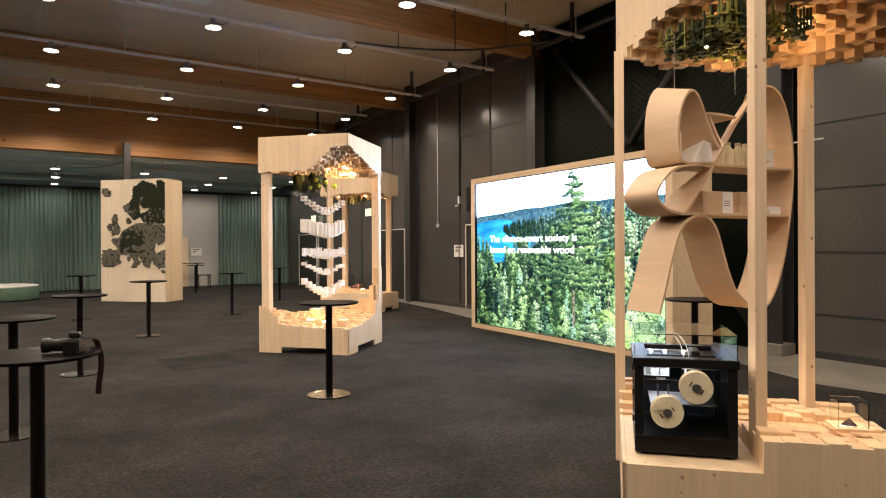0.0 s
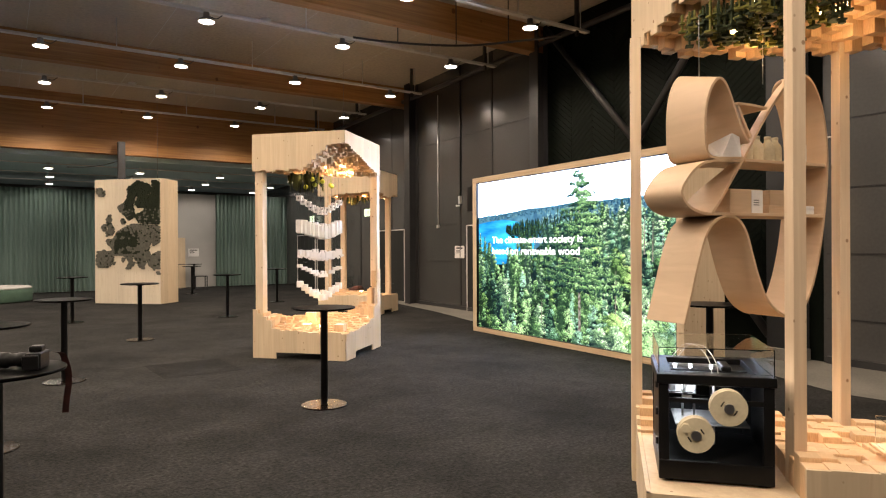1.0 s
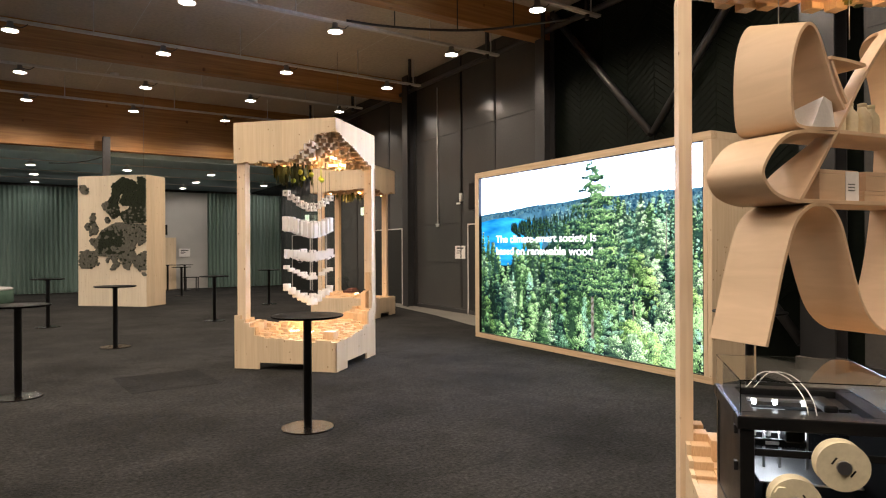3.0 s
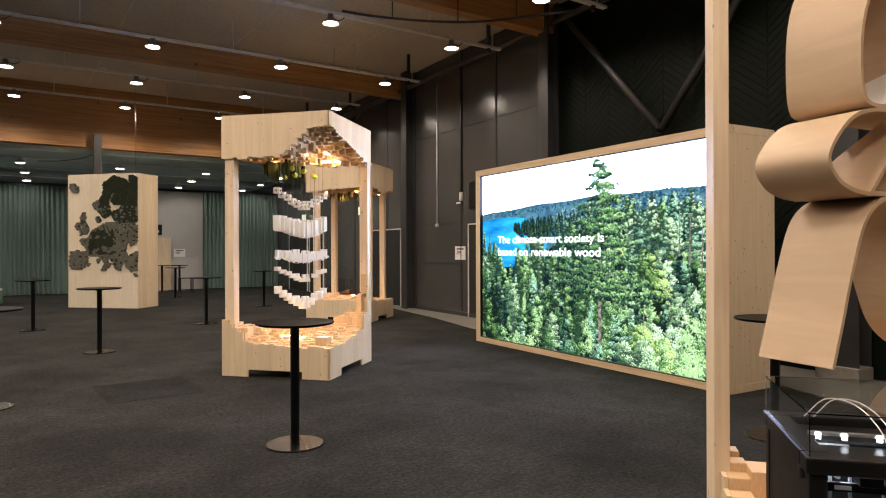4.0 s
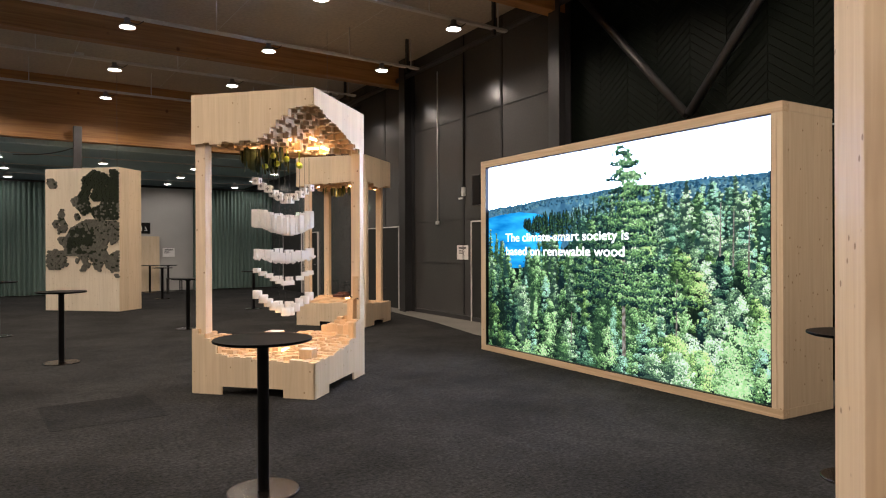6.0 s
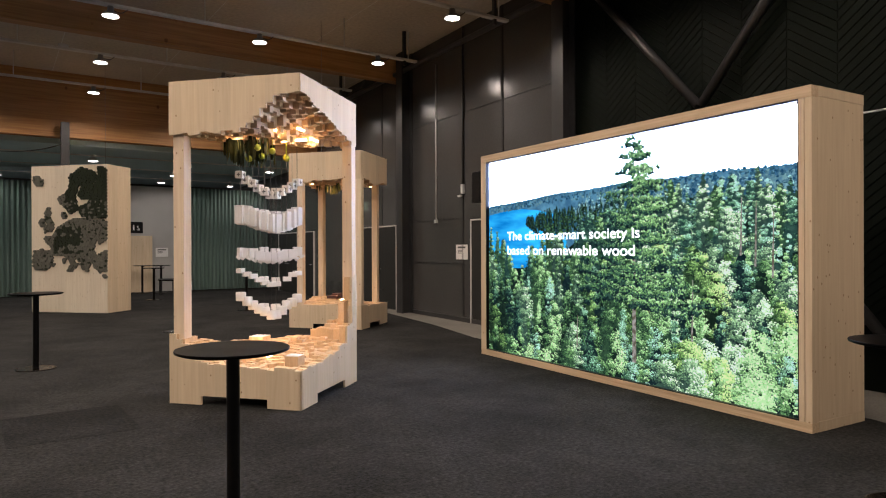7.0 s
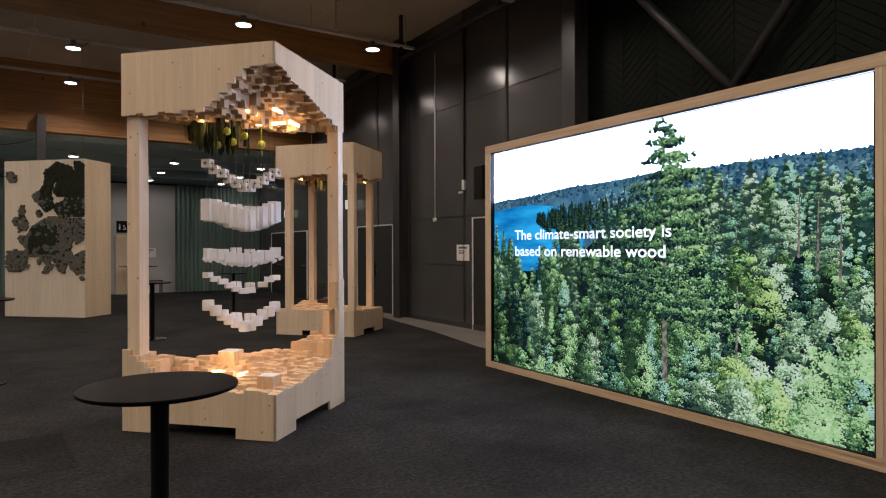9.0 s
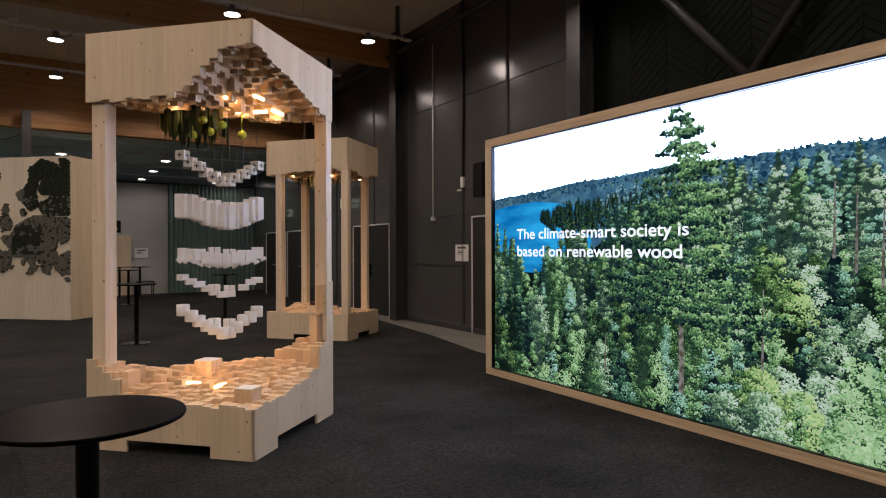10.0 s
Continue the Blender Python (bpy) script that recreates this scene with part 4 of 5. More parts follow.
for x, y, z, p in ((1.0, 0.8, 0.68, 0.5), (0.85, 1.2, 0.7, 0.5)):
    lamp("stand_light", "POINT", M_THREE @ Matrix.Translation((x, y, z)), p, (1.0, 0.60, 0.28), 0.012)

# ---- bent plywood shelf hanging in the near stand ----
M_RIB = Matrix(((0.983, 0.183, 0, 1.903), (-0.183, 0.983, 0, 1.985), (0, 0, 1, 0), (0, 0, 0, 1)))
shelf = root("bent_plywood_shelf", M_RIB, "looped bent birch plywood shelf hanging on thin wires", "shelf")


def ribbon(name, pts, width=0.3, thick=0.014, n=6, back=None, smooth_path=True):
    """A bent board whose edge follows pts (across, up) and whose width runs back."""
    path = curve_points([(x, 0, z) for x, z in pts], n) if smooth_path else [Vector((x, 0, z)) for x, z in pts]
    bm = bmesh.new()
    rows = []
    for k, p in enumerate(path):
        d = (path[min(k + 1, len(path) - 1)] - path[max(k - 1, 0)]).normalized()
        o = Vector((-d.z, 0, d.x)) * thick / 2
        t = k / (len(path) - 1)
        sx, sz, w = back(t) if back else (0, 0, width)
        e = Vector((sx, w, sz))
        rows.append([bm.verts.new(v) for v in (p - o, p + o, p + o + e, p - o + e)])
    for a, b in zip(rows, rows[1:]):
        for j in range(4):
            f = bm.faces.new((a[j], b[j], b[(j + 1) % 4], a[(j + 1) % 4]))
            f.smooth = False
            f.material_index = 1 if j in (0, 2) else 0
    bm.faces.new(rows[0])
    bm.faces.new(rows[-1][::-1])
    bmesh.ops.recalc_face_normals(bm, faces=bm.faces)
    ob = part(name, bm, [BIRCH, BIRCHEDGE], shelf)
    for p in ob.data.polygons:
        p.use_smooth = p.material_index == 0
    ob.data.set_sharp_from_angle(angle=radians(40))
    return ob


def ease(t, a, b):
    t = min(1.0, max(0.0, (t - a) / (b - a)))
    return t * t * (3 - 2 * t)


def strap_back(t):
    """The strap narrows from the top of its round to where it crosses the shelf."""
    return 0.05 * ease(t, 0.68, 0.76) * (1 - ease(t, 0.88, 0.96)), 0.0, 0.3 - 0.19 * ease(t, 0.68, 0.76) + 0.14 * ease(t, 0.88, 0.97)


def loop_back(t):
    """The loop widens upwards towards its rear edge."""
    return 0.0, 0.075 * ease(t, 0.28, 0.52) * (1 - ease(t, 0.62, 0.95)), 0.3


ribbon("ribbon", [(-0.44, 1.18), (-0.39, 1.34), (-0.34, 1.51), (-0.275, 1.68), (-0.197, 1.757), (-0.114, 1.779), (-0.03, 1.757), (0.03, 1.68), (0.075, 1.555), (0.121, 1.43), (0.184, 1.305), (0.27, 1.225), (0.38, 1.183),
                  (0.48, 1.21), (0.567, 1.345), (0.632, 1.532), (0.678, 1.76), (0.711, 2.027), (0.709, 2.255), (0.665, 2.461), (0.586, 2.602), (0.492, 2.645), (0.4, 2.605), (0.302, 2.507), (0.176, 2.352), (0.078, 2.212), (0.0, 2.101), (-0.089, 1.981), (-0.169, 1.873), (-0.238, 1.791)], back=strap_back)
ribbon("ribbon_lobe", [(-0.238, 1.787), (-0.33, 1.80), (-0.41, 1.835), (-0.455, 1.905), (-0.41, 1.985), (-0.33, 2.055), (-0.23, 2.088), (-0.1, 2.094), (-0.012, 2.094)])
ribbon("ribbon_loop", [(0.0, 2.115), (-0.12, 2.108), (-0.22, 2.108), (-0.268, 2.135), (-0.285, 2.234), (-0.279, 2.373), (-0.238, 2.498), (-0.178, 2.556), (-0.123, 2.525), (-0.063, 2.406), (-0.007, 2.286), (0.05, 2.205)], back=loop_back)
ribbon("shelf_board", [(-0.04, 2.426), (0.08, 2.424), (0.195, 2.415)], 0.2)
ribbon("shelf_board", [(-0.035, 2.41), (0.02, 2.31), (0.07, 2.235)], back=lambda t: (0.15 * (1 - 0.8 * t), 0.0, 0.2))
part("shelf_board", one(0.02, 0.70, 0.004, 0.296, 2.095, 2.113, 0.002), BIRCH, shelf)
part("shelf_board", one(-0.235, 0.678, 0.004, 0.296, 1.782, 1.80, 0.002), BIRCH, shelf)
for x, y, z in ((-0.18, 0.15, 2.56), (0.49, 0.02, 2.65), (0.49, 0.28, 2.65)):
    part("wire", tube(bmesh.new(), [(x, y, z), (x, y, 2.95)], 0.0025, 6), SILVER, shelf)

# things on the shelf
bottle = root("bottle", M_RIB @ Matrix.Translation((0.16, 0.12, 2.1135)), "cream moulded fibre bottle on the shelf", "bottle", "bottles on the shelf")
part("bottle_body", lathe(bmesh.new(), [(0.034, 0.0), (0.038, 0.008), (0.039, 0.085), (0.034, 0.108), (0.02, 0.126), (0.018, 0.14)], 20), CREAM, bottle)
part("bottle_neck", lathe(bmesh.new(), [(0.0195, 0.1405), (0.0195, 0.156), (0.017, 0.158)], 20), CREAM, bottle)
for x, y in ((0.235, 0.11), (0.315, 0.10), (0.39, 0.11), (0.20, 0.23)):
    copy_thing(bottle, M_RIB @ Matrix.Translation((x, y, 2.1135)))
card = root("label_card", M_RIB @ Matrix.Translation((0.47, 0.08, 2.1135)), "white printed card standing on the shelf", "card", "cards")
part("card_sheet", one(0, 0.16, 0, 0.004, 0, 0.125), PAPER, card)
for k in range(3):
    part("print_line", one(0.02, 0.11 - 0.02 * k, -0.001, -0.0002, 0.045 - 0.016 * k, 0.050 - 0.016 * k), LABELINK, card)


def carton(x, y, z, w, d, h, mat, label, card_face=False):
    c = root("box", M_RIB @ Matrix.Translation((x, y, z)), label, "box", "boxes on the shelf")
    part("box_body", one(0, w, 0, d, 0, h - 0.0195, 0.002), mat, c)
    part("box_lid", one(-0.001, w + 0.001, -0.001, d + 0.001, h - 0.019, h, 0.002), mat, c)
    if card_face:
        part("print_sheet", one(w - 0.09, w, -0.004, -0.0015, 0.0, h - 0.004), PAPER, c, "white label sheet")
        for k in range(3):
            part("print_line", one(w - 0.075, w - 0.03, -0.0055, -0.0045, 0.075 - 0.014 * k, 0.08 - 0.014 * k), LABELINK, c)


carton(-0.05, 0.05, 1.801, 0.26, 0.14, 0.14, BIRCH, "square thin-wood box with a printed label", True)
carton(0.30, 0.08, 1.801, 0.22, 0.14, 0.055, BIRCH, "flat thin-wood box on the shelf")
carton(0.31, 0.08, 1.857, 0.24, 0.12, 0.09, BIRCH, "thin-wood box stacked on another box")
carton(0.53, 0.03, 1.801, 0.1, 0.05, 0.05, PAPER, "small white card box on the shelf")
fold = root("folded_paper", M_RIB @ Matrix.Translation((-0.15, 0.01, 2.1165)), "white faceted folded paper form in the loop", "paper object")
bm = bmesh.new()
pts = [bm.verts.new(1.25 * Vector(v)) for v in ((0, 0, 0), (0.12, 0, 0), (0.15, 0.06, 0.06), (0.06, 0.0, 0.11), (0.13, 0.02, 0.10), (0.02, 0.1, 0.07), (0.09, 0.12, 0.0), (0.0, 0.09, 0.0))]
bmesh.ops.convex_hull(bm, input=pts)
part("paper_facets", bm, PAPER, fold)
part("paper_back", one(-0.03, 0.045, 0.16, 0.164, 0, 0.21), PAPER, fold)

# ---- 3D printer on the platform ----
def printer():
    m = Matrix(((0.6543, 0.7562, 0, 1.130), (-0.7562, 0.6543, 0, 1.978), (0, 0, 1, 0.419), (0, 0, 0, 1)))
    p = root("printer", m, "black desktop 3D printer with an acrylic hood and lit chamber", "3D printer")
    W, D, H = 0.54, 0.60, 0.545
    part("base", one(0, W, 0, D, 0.012, 0.11, 0.006), BLACKPLASTIC, p)
    for x in (0.0, W - 0.05):
        for y in (0.0, D - 0.05):
            part("corner_post", one(x, x + 0.05, y, y + 0.05, 0.1105, H - 0.05, 0.004), BLACKPLASTIC, p)
    part("top_frame", box(box(box(one(-0.01, W + 0.01, -0.01, 0.07, H - 0.0495, H, 0.005), -0.01, W + 0.01, D - 0.07, D + 0.01, H - 0.0495, H, 0.005), -0.01, 0.07, 0.0705, D - 0.0705, H - 0.0495, H, 0.003), W - 0.07, W + 0.01, 0.0705, D - 0.0705, H - 0.0495, H, 0.003), BLACKPLASTIC, p)
    part("back_panel", one(0.0505, W - 0.0505, D - 0.02, D - 0.01, 0.1105, H - 0.05), BLACKPLASTIC, p)
    part("side_panel", one(W - 0.012, W - 0.004, 0.0505, D - 0.0505, 0.1105, H - 0.05), BLACKPLASTIC, p)
    part("side_door", one(0.004, 0.01, 0.0505, D - 0.0505, 0.1105, H - 0.05), BLACKPLASTIC, p)
    for z in (0.17, 0.32, 0.46):
        part("hinge", one(-0.012, 0.003, 0.06, 0.09, z, z + 0.035, 0.003), BLACKMETAL, p)
    g = part("front_window", one(0.051, W - 0.051, 0.012, 0.017, 0.111, H - 0.051), GLASS, p, "clear front window")
    g.visible_shadow = False
    part("front_rail", one(0.0505, W - 0.0505, 0.002, 0.011, 0.40, 0.425), BLACKPLASTIC, p)
    part("chamber_light", one(0.1, W - 0.2, 0.2, 0.22, H - 0.07, H - 0.0505), COOLGLOW, p, "white chamber light")
    for x in (0.14, 0.2, 0.3):
        part("guide_rod", tube(bmesh.new(), [(x, 0.3, 0.12), (x, 0.3, H - 0.055)], 0.006, 8), SILVER, p)
    part("print_bed", one(0.09, W - 0.09, 0.12, 0.45, 0.26, 0.268, 0.002), SILVER, p)
    part("gantry", one(0.06, W - 0.06, 0.24, 0.27, 0.445, 0.465, 0.002), SILVER, p)
    part("print_head", one(0.2, 0.27, 0.2, 0.29, 0.40, 0.48, 0.006), BLACKPLASTIC, p)
    for c in ((0, W, 0.0, 0.004, H + 0.001, H + 0.13), (0, W, D - 0.004, D, H + 0.001, H + 0.13), (0, 0.004, 0.0045, D - 0.0045, H + 0.001, H + 0.13),
              (W - 0.004, W, 0.0045, D - 0.0045, H + 0.001, H + 0.13), (0, W, 0, D, H + 0.1305, H + 0.1345)):
        g = part("hood_pane", one(*c), GLASS, p, "clear acrylic hood")
        g.visible_shadow = False
    part("carriage_bar", one(0.075, 0.33, 0.29, 0.31, H - 0.006, H + 0.006, 0.002), SILVER, p)
    # glowing blocks added for the bright points on the lit carriage
    for x in (0.1, 0.18, 0.285):
        part("bright_point", one(x - 0.008, x + 0.008, 0.28, 0.2895, H - 0.016, H + 0.006, 0.002), COOLGLOW, p, "small glowing block for a bright point on the lit carriage")
    # white plate added where the chamber is brightest: its light put into the colour
    part("inner_back", one(0.055, 0.28, D - 0.028, D - 0.0205, 0.34, H - 0.055), WHITEPAINT, p, "white plate for the light zone at the upper back of the chamber")
    part("inner_shelf", one(0.055, 0.28, 0.22, 0.235, 0.375, 0.405, 0.002), BLACKPLASTIC, p)
    part("inner_label", one(0.13, 0.18, 0.2185, 0.2195, 0.383, 0.397), PAPER, p)
    part("inner_bracket", box(one(0.07, 0.1, 0.24, 0.29, 0.41, 0.47, 0.003), 0.14, 0.155, 0.24, 0.29, 0.41, 0.47, 0.003), WHITEPAINT, p)
    part("top_plate", box(one(0.0705, W - 0.0705, 0.0705, 0.265, H - 0.04, H - 0.03), 0.0705, W - 0.0705, 0.325, D - 0.0705, H - 0.04, H - 0.03), BLACKPLASTIC, p)
    part("tool_arm", one(0.31, 0.36, 0.1, 0.28, H + 0.002, H + 0.03, 0.008), BLACKPLASTIC, p)
    for dx in (0.0, 0.03):
        part("feed_tube", tube(bmesh.new(), curve_points([(0.10 + dx, 0.45, H + 0.02), (0.16 + dx, 0.42, H + 0.09), (0.23 + dx, 0.34, H + 0.09), (0.27 + dx, 0.22, H + 0.03), (0.28 + dx, 0.16, H - 0.08)], 6), 0.002, 6), PAPER, p, "pale feed tube")
    lamp("chamber_lamp", "AREA", m @ Matrix.Translation((0.16, 0.36, H - 0.075)), 2.4, (0.9, 0.95, 1.0), 0.2)

    def spool(cx, cz, y, tilt, r=0.086):
        s = bmesh.new()
        prof = [(r, 0.0), (r, 0.006), (r * 0.9, 0.0065), (r * 0.9, 0.055), (r, 0.0555), (r, 0.0615)]
        lathe(s, prof, 40)
        bmesh.ops.transform(s, matrix=Matrix.Translation((cx, y, cz)) @ Matrix.Rotation(math.pi / 2, 4, "X"), verts=s.verts)
        sp = part("spool", s, CREAM, p, "cream filament spool")
        hub = lathe(bmesh.new(), [(0.024, 0.0), (0.024, 0.012)], 20)
        bmesh.ops.transform(hub, matrix=Matrix.Translation((cx, y - 0.0625, cz)) @ Matrix.Rotation(math.pi / 2, 4, "X"), verts=hub.verts)
        part("spool_hub", hub, SILVER, sp)
        for a in (tilt, tilt + math.pi):
            q = box(bmesh.new(), -0.014, 0.014, -0.0005, 0.0005, -0.003, 0.003)
            bmesh.ops.transform(q, matrix=Matrix.Translation((cx + 0.036 * math.cos(a), y - 0.0635, cz + 0.036 * math.sin(a))) @ Matrix.Rotation(-a - math.pi / 2, 4, "Y"), verts=q.verts)
            part("spool_slot", q, BLACKPLASTIC, sp)
        return sp
    s1 = spool(0.318, 0.405, -0.028, 2.53)
    s2 = spool(0.168, 0.265, -0.028, 0.61)
    nut = lathe(bmesh.new(), [(0.024, 0), (0.024, 0.014)], 6)
    bmesh.ops.transform(nut, matrix=Matrix.Translation((0.12, -0.09, 0.30)) @ Matrix.Rotation(math.pi / 2, 4, "X"), verts=nut.verts)
    part("spool_nut", nut, CREAM, s2)
    for cx, cz in ((0.318, 0.405), (0.168, 0.265)):
        part("spool_arm", one(cx - 0.015, cx + 0.015, -0.0275, 0.0115, cz - 0.015, cz + 0.015), BLACKPLASTIC, p)
    for x in (0.03, W - 0.07):
        for y in (0.03, D - 0.07):
            part("foot", one(x, x + 0.04, y, y + 0.04, 0.0, 0.0115), BLACKPLASTIC, p)


printer()

# display cases on the near stand
def case(u, v, z, w, h, label):
    c = root("display_case", M_THREE @ Matrix.Translation((u, v, z)), label, "display case", "display cases")
    part("plinth", one(-0.02, w + 0.02, -0.02, w + 0.02, 0, 0.014, 0.002), BLOCK, c)
    bm = bmesh.new()
    for a in ((0, w, 0, 0.003), (0, w, w - 0.003, w)):
        box(bm, *a, 0.015, 0.015 + h)
    box(bm, 0, 0.003, 0.0035, w - 0.0035, 0.015, 0.015 + h)
    box(bm, w - 0.003, w, 0.0035, w - 0.0035, 0.015, 0.015 + h)
    box(bm, 0, w, 0, w, 0.0155 + h, 0.0185 + h)
    g = part("glass_cover", bm, GLASS, c, "clear glass cover")
    g.visible_shadow = False
    part("sample", lathe(bmesh.new(), [(0.04, 0.0145), (0.034, 0.022), (0.018, 0.036), (0.004, 0.05)], 14, w / 2, w / 2), LEATHER, c, "small dark heap of samples")
    part("sample_sheet", one(0.02, w * 0.6, 0.02, 0.06, 0.0145, 0.017), PAPER, c)


case(1.15, 0.36, 0.575, 0.15, 0.14, "small glass display case with dark samples")
case(0.62, 1.18, 0.53, 0.12, 0.2, "tall glass display case on blocks")

# ---- bar tables ----
def bar_table(x, y):
    t = root("bar_table", pose(x, y, 0), "round black standing table on a flat disc base", "bar table", "round bar tables")
    part("tabletop", lathe(bmesh.new(), [(0.30, 0.985), (0.318, 0.992), (0.32, 1.0), (0.317, 1.006)], 48), BLACKTOP, t)
    part("column", lathe(bmesh.new(), [(0.037, 0.0125), (0.037, 0.965), (0.06, 0.9655), (0.06, 0.9845)], 24), BLACKMETAL, t)
    part("base_plate", lathe(bmesh.new(), [(0.235, 0.0), (0.235, 0.008), (0.225, 0.012)], 48), BASEMETAL, t)
    return t


table_one = bar_table(1.13, 6.1)
for x, y in ((-1.66, 3.83), (-1.73, 6.25), (-0.97, 9.06), (0.455, 12.52), (2.88, 15.6), (5.4, 19.2), (-0.27, 16.45), (4.14, 24.37), (4.45, 28.1), (5.05, 27.9), (4.55, 3.97)):
    copy_thing(table_one, pose(x, y, 0))
stool = root("stool", pose(5.02, 26.75, 0), "low black stool near the rear tables", "stool")
part("seat", one(-0.25, 0.25, -0.18, 0.18, 0.53, 0.555, 0.004), BLACKTOP, stool)
for x in (-0.22, 0.22):
    for y in (-0.15, 0.15):
        part("leg", one(x - 0.018, x + 0.018, y - 0.018, y + 0.018, 0, 0.5295, 0.002), BLACKMETAL, stool)

# camera left on the table
def photo_camera():
    c = root("photo_camera", pose(-1.477, 3.764, 1.0065, 0, 0, 70), "black digital camera with a lens and hanging strap", "camera")
    part("camera_body", box(one(-0.07, 0.07, -0.035, 0.035, 0, 0.085, 0.008), -0.035, 0.03, -0.03, 0.03, 0.0855, 0.115, 0.008), BLACKPLASTIC, c)
    l = lathe(bmesh.new(), [(0.036, 0), (0.036, 0.05), (0.033, 0.052), (0.033, 0.09), (0.039, 0.092), (0.042, 0.13)], 28)
    bmesh.ops.transform(l, matrix=Matrix.Translation((0.0, 0.0355, 0.045)) @ Matrix.Rotation(-math.pi / 2, 4, "X"), verts=l.verts)
    part("lens", l, BLACKPLASTIC, c)
    part("grip", one(-0.085, -0.0705, -0.03, 0.045, 0.0, 0.075, 0.006), BLACKPLASTIC, c)
    part("dial", lathe(bmesh.new(), [(0.012, 0.086), (0.012, 0.098)], 16, 0.05, 0), BLACKMETAL, c)
    bm = bmesh.new()
    path = curve_points([(-0.07, -0.02, 0.07), (-0.11, -0.06, 0.06), (-0.16, -0.10, 0.05), (-0.21, -0.14, 0.02), (-0.25, -0.16, -0.1), (-0.24, -0.17, -0.24), (-0.235, -0.17, -0.30)], 6)
    rows = [(bm.verts.new(p + Vector((0.012, -0.012, 0))), bm.verts.new(p - Vector((0.012, -0.012, 0)))) for p in path]
    for a, b in zip(rows, rows[1:]):
        bm.faces.new((a[0], a[1], b[1], b[0]))
    bmesh.ops.solidify(bm, geom=bm.faces, thickness=0.003)
    bmesh.ops.transform(bm, matrix=Matrix.Rotation(radians(135), 4, "Z"), verts=bm.verts)
    part("strap", bm, LEATHER, c, "dark leather neck strap")


photo_camera()

# ---- map block ----
def map_block():
    m = Matrix(((0.718, -0.695, 0, 2.33), (0.695, 0.718, 0, 20.48), (0, 0, 1, 0), (0, 0, 0, 1)))
    b = root("map_block", m, "tall pale plywood block with a moss relief map of Europe", "display block")
    L, D, H = 2.2, 0.88, 3.71
    part("front_panel", one(0, 0.02, 0, L, 0, H, 0.002), PALEPLY, b)
    part("side_panel", one(0.0205, D, 0, 0.02, 0, H, 0.002), PLY, b)
    part("side_panel", one(0.0205, D, L - 0.02, L, 0, H, 0.002), PLY, b)
    part("back_panel", one(D - 0.02, D, 0.0205, L - 0.0205, 0, H), PLY, b)
    part("top_panel", one(0.0205, D - 0.0205, 0.0205, L - 0.0205, H - 0.02, H - 0.001), PLY, b)
    lands = {
        "north": [(320, 155), (370, 115), (430, 135), (455, 165), (440, 190), (425, 185), (425, 196), (450, 185), (450, 120), (465, 115), (491, 125), (491, 352), (440, 347), (400, 352), (370, 332), (358, 302), (400, 280), (410, 262), (372, 265), (355, 237), (372, 207), (366, 190), (345, 250), (362, 310), (322, 330), (300, 300), (265, 270), (265, 250), (300, 235), (315, 200)],
        "middle": [(255, 400), (290, 370), (345, 350), (400, 350), (491, 362), (491, 450), (460, 465), (445, 450), (430, 490), (440, 520), (491, 490), (491, 590), (460, 595), (425, 560), (420, 540), (405, 588), (390, 590), (360, 540), (330, 510), (345, 545), (357, 560), (335, 590), (308, 590), (325, 560), (305, 525), (275, 515), (240, 520), (235, 555), (210, 585), (150, 582), (143, 545), (150, 498), (190, 490), (225, 500), (235, 480), (205, 460), (198, 435), (235, 430)],
        "britain": [(205, 310), (225, 295), (232, 330), (225, 345), (245, 370), (240, 405), (200, 415), (200, 395), (215, 375), (205, 355), (200, 330)],
        "ireland": [(175, 365), (195, 345), (205, 360), (195, 385), (178, 382)],
        "iceland": [(145, 155), (175, 152), (195, 175), (185, 200), (155, 195)],
        "denmark": [(280, 320), (300, 315), (307, 347), (285, 347)],
        "islands": [(234, 552), (248, 552), (248, 566), (234, 566)],
        "cyprus": [(474, 608), (491, 606), (491, 618), (474, 618)],
        "sardinia": [(284, 530), (300, 530), (300, 556), (284, 556)],
    }

    def inside(x, y, ring):
        hit = False
        for (ax, ay), (bx, by) in zip(ring, ring[1:] + ring[:1]):
            if (ay > y) != (by > y) and x < (bx - ax) * (y - ay) / (by - ay) + ax:
                hit = not hit
        return hit

    dark, grey = bmesh.new(), bmesh.new()
    rng = random.Random(4)
    step = 8.4
    for r in range(72):
        for c in range(46):
            x = 136 + (c + 0.5 * (r % 2)) * step + rng.uniform(-1, 1)
            y = 105 + r * step * 0.87
            if not any(inside(x, y, ring) for ring in lands.values()):
                continue
            north = y < 350 and not (x < 300 and y > 225) and not x < 260
            core = 248 < x < 372 and 385 < y < 512 and noise.noise((x * 0.03, y * 0.03, 1)) > -0.15
            bm = dark if (north and (y < 270 or rng.random() < 0.75)) or core or rng.random() < 0.1 else grey
            s = (491 - x) / 356 * L
            z = H - (y - 105) / 674 * H
            rad, d = 0.037, rng.uniform(0.02, 0.055)
            top = [bm.verts.new((-d, s + rad * 0.9 * math.cos(k * math.pi / 3 + 0.5), z + rad * 0.9 * math.sin(k * math.pi / 3 + 0.5))) for k in range(6)]
            low = [bm.verts.new((-0.001, s + rad * math.cos(k * math.pi / 3 + 0.5), z + rad * math.sin(k * math.pi / 3 + 0.5))) for k in range(6)]
            bm.faces.new(top)
            for k in range(6):
                bm.faces.new((low[k], low[(k + 1) % 6], top[(k + 1) % 6], top[k]))
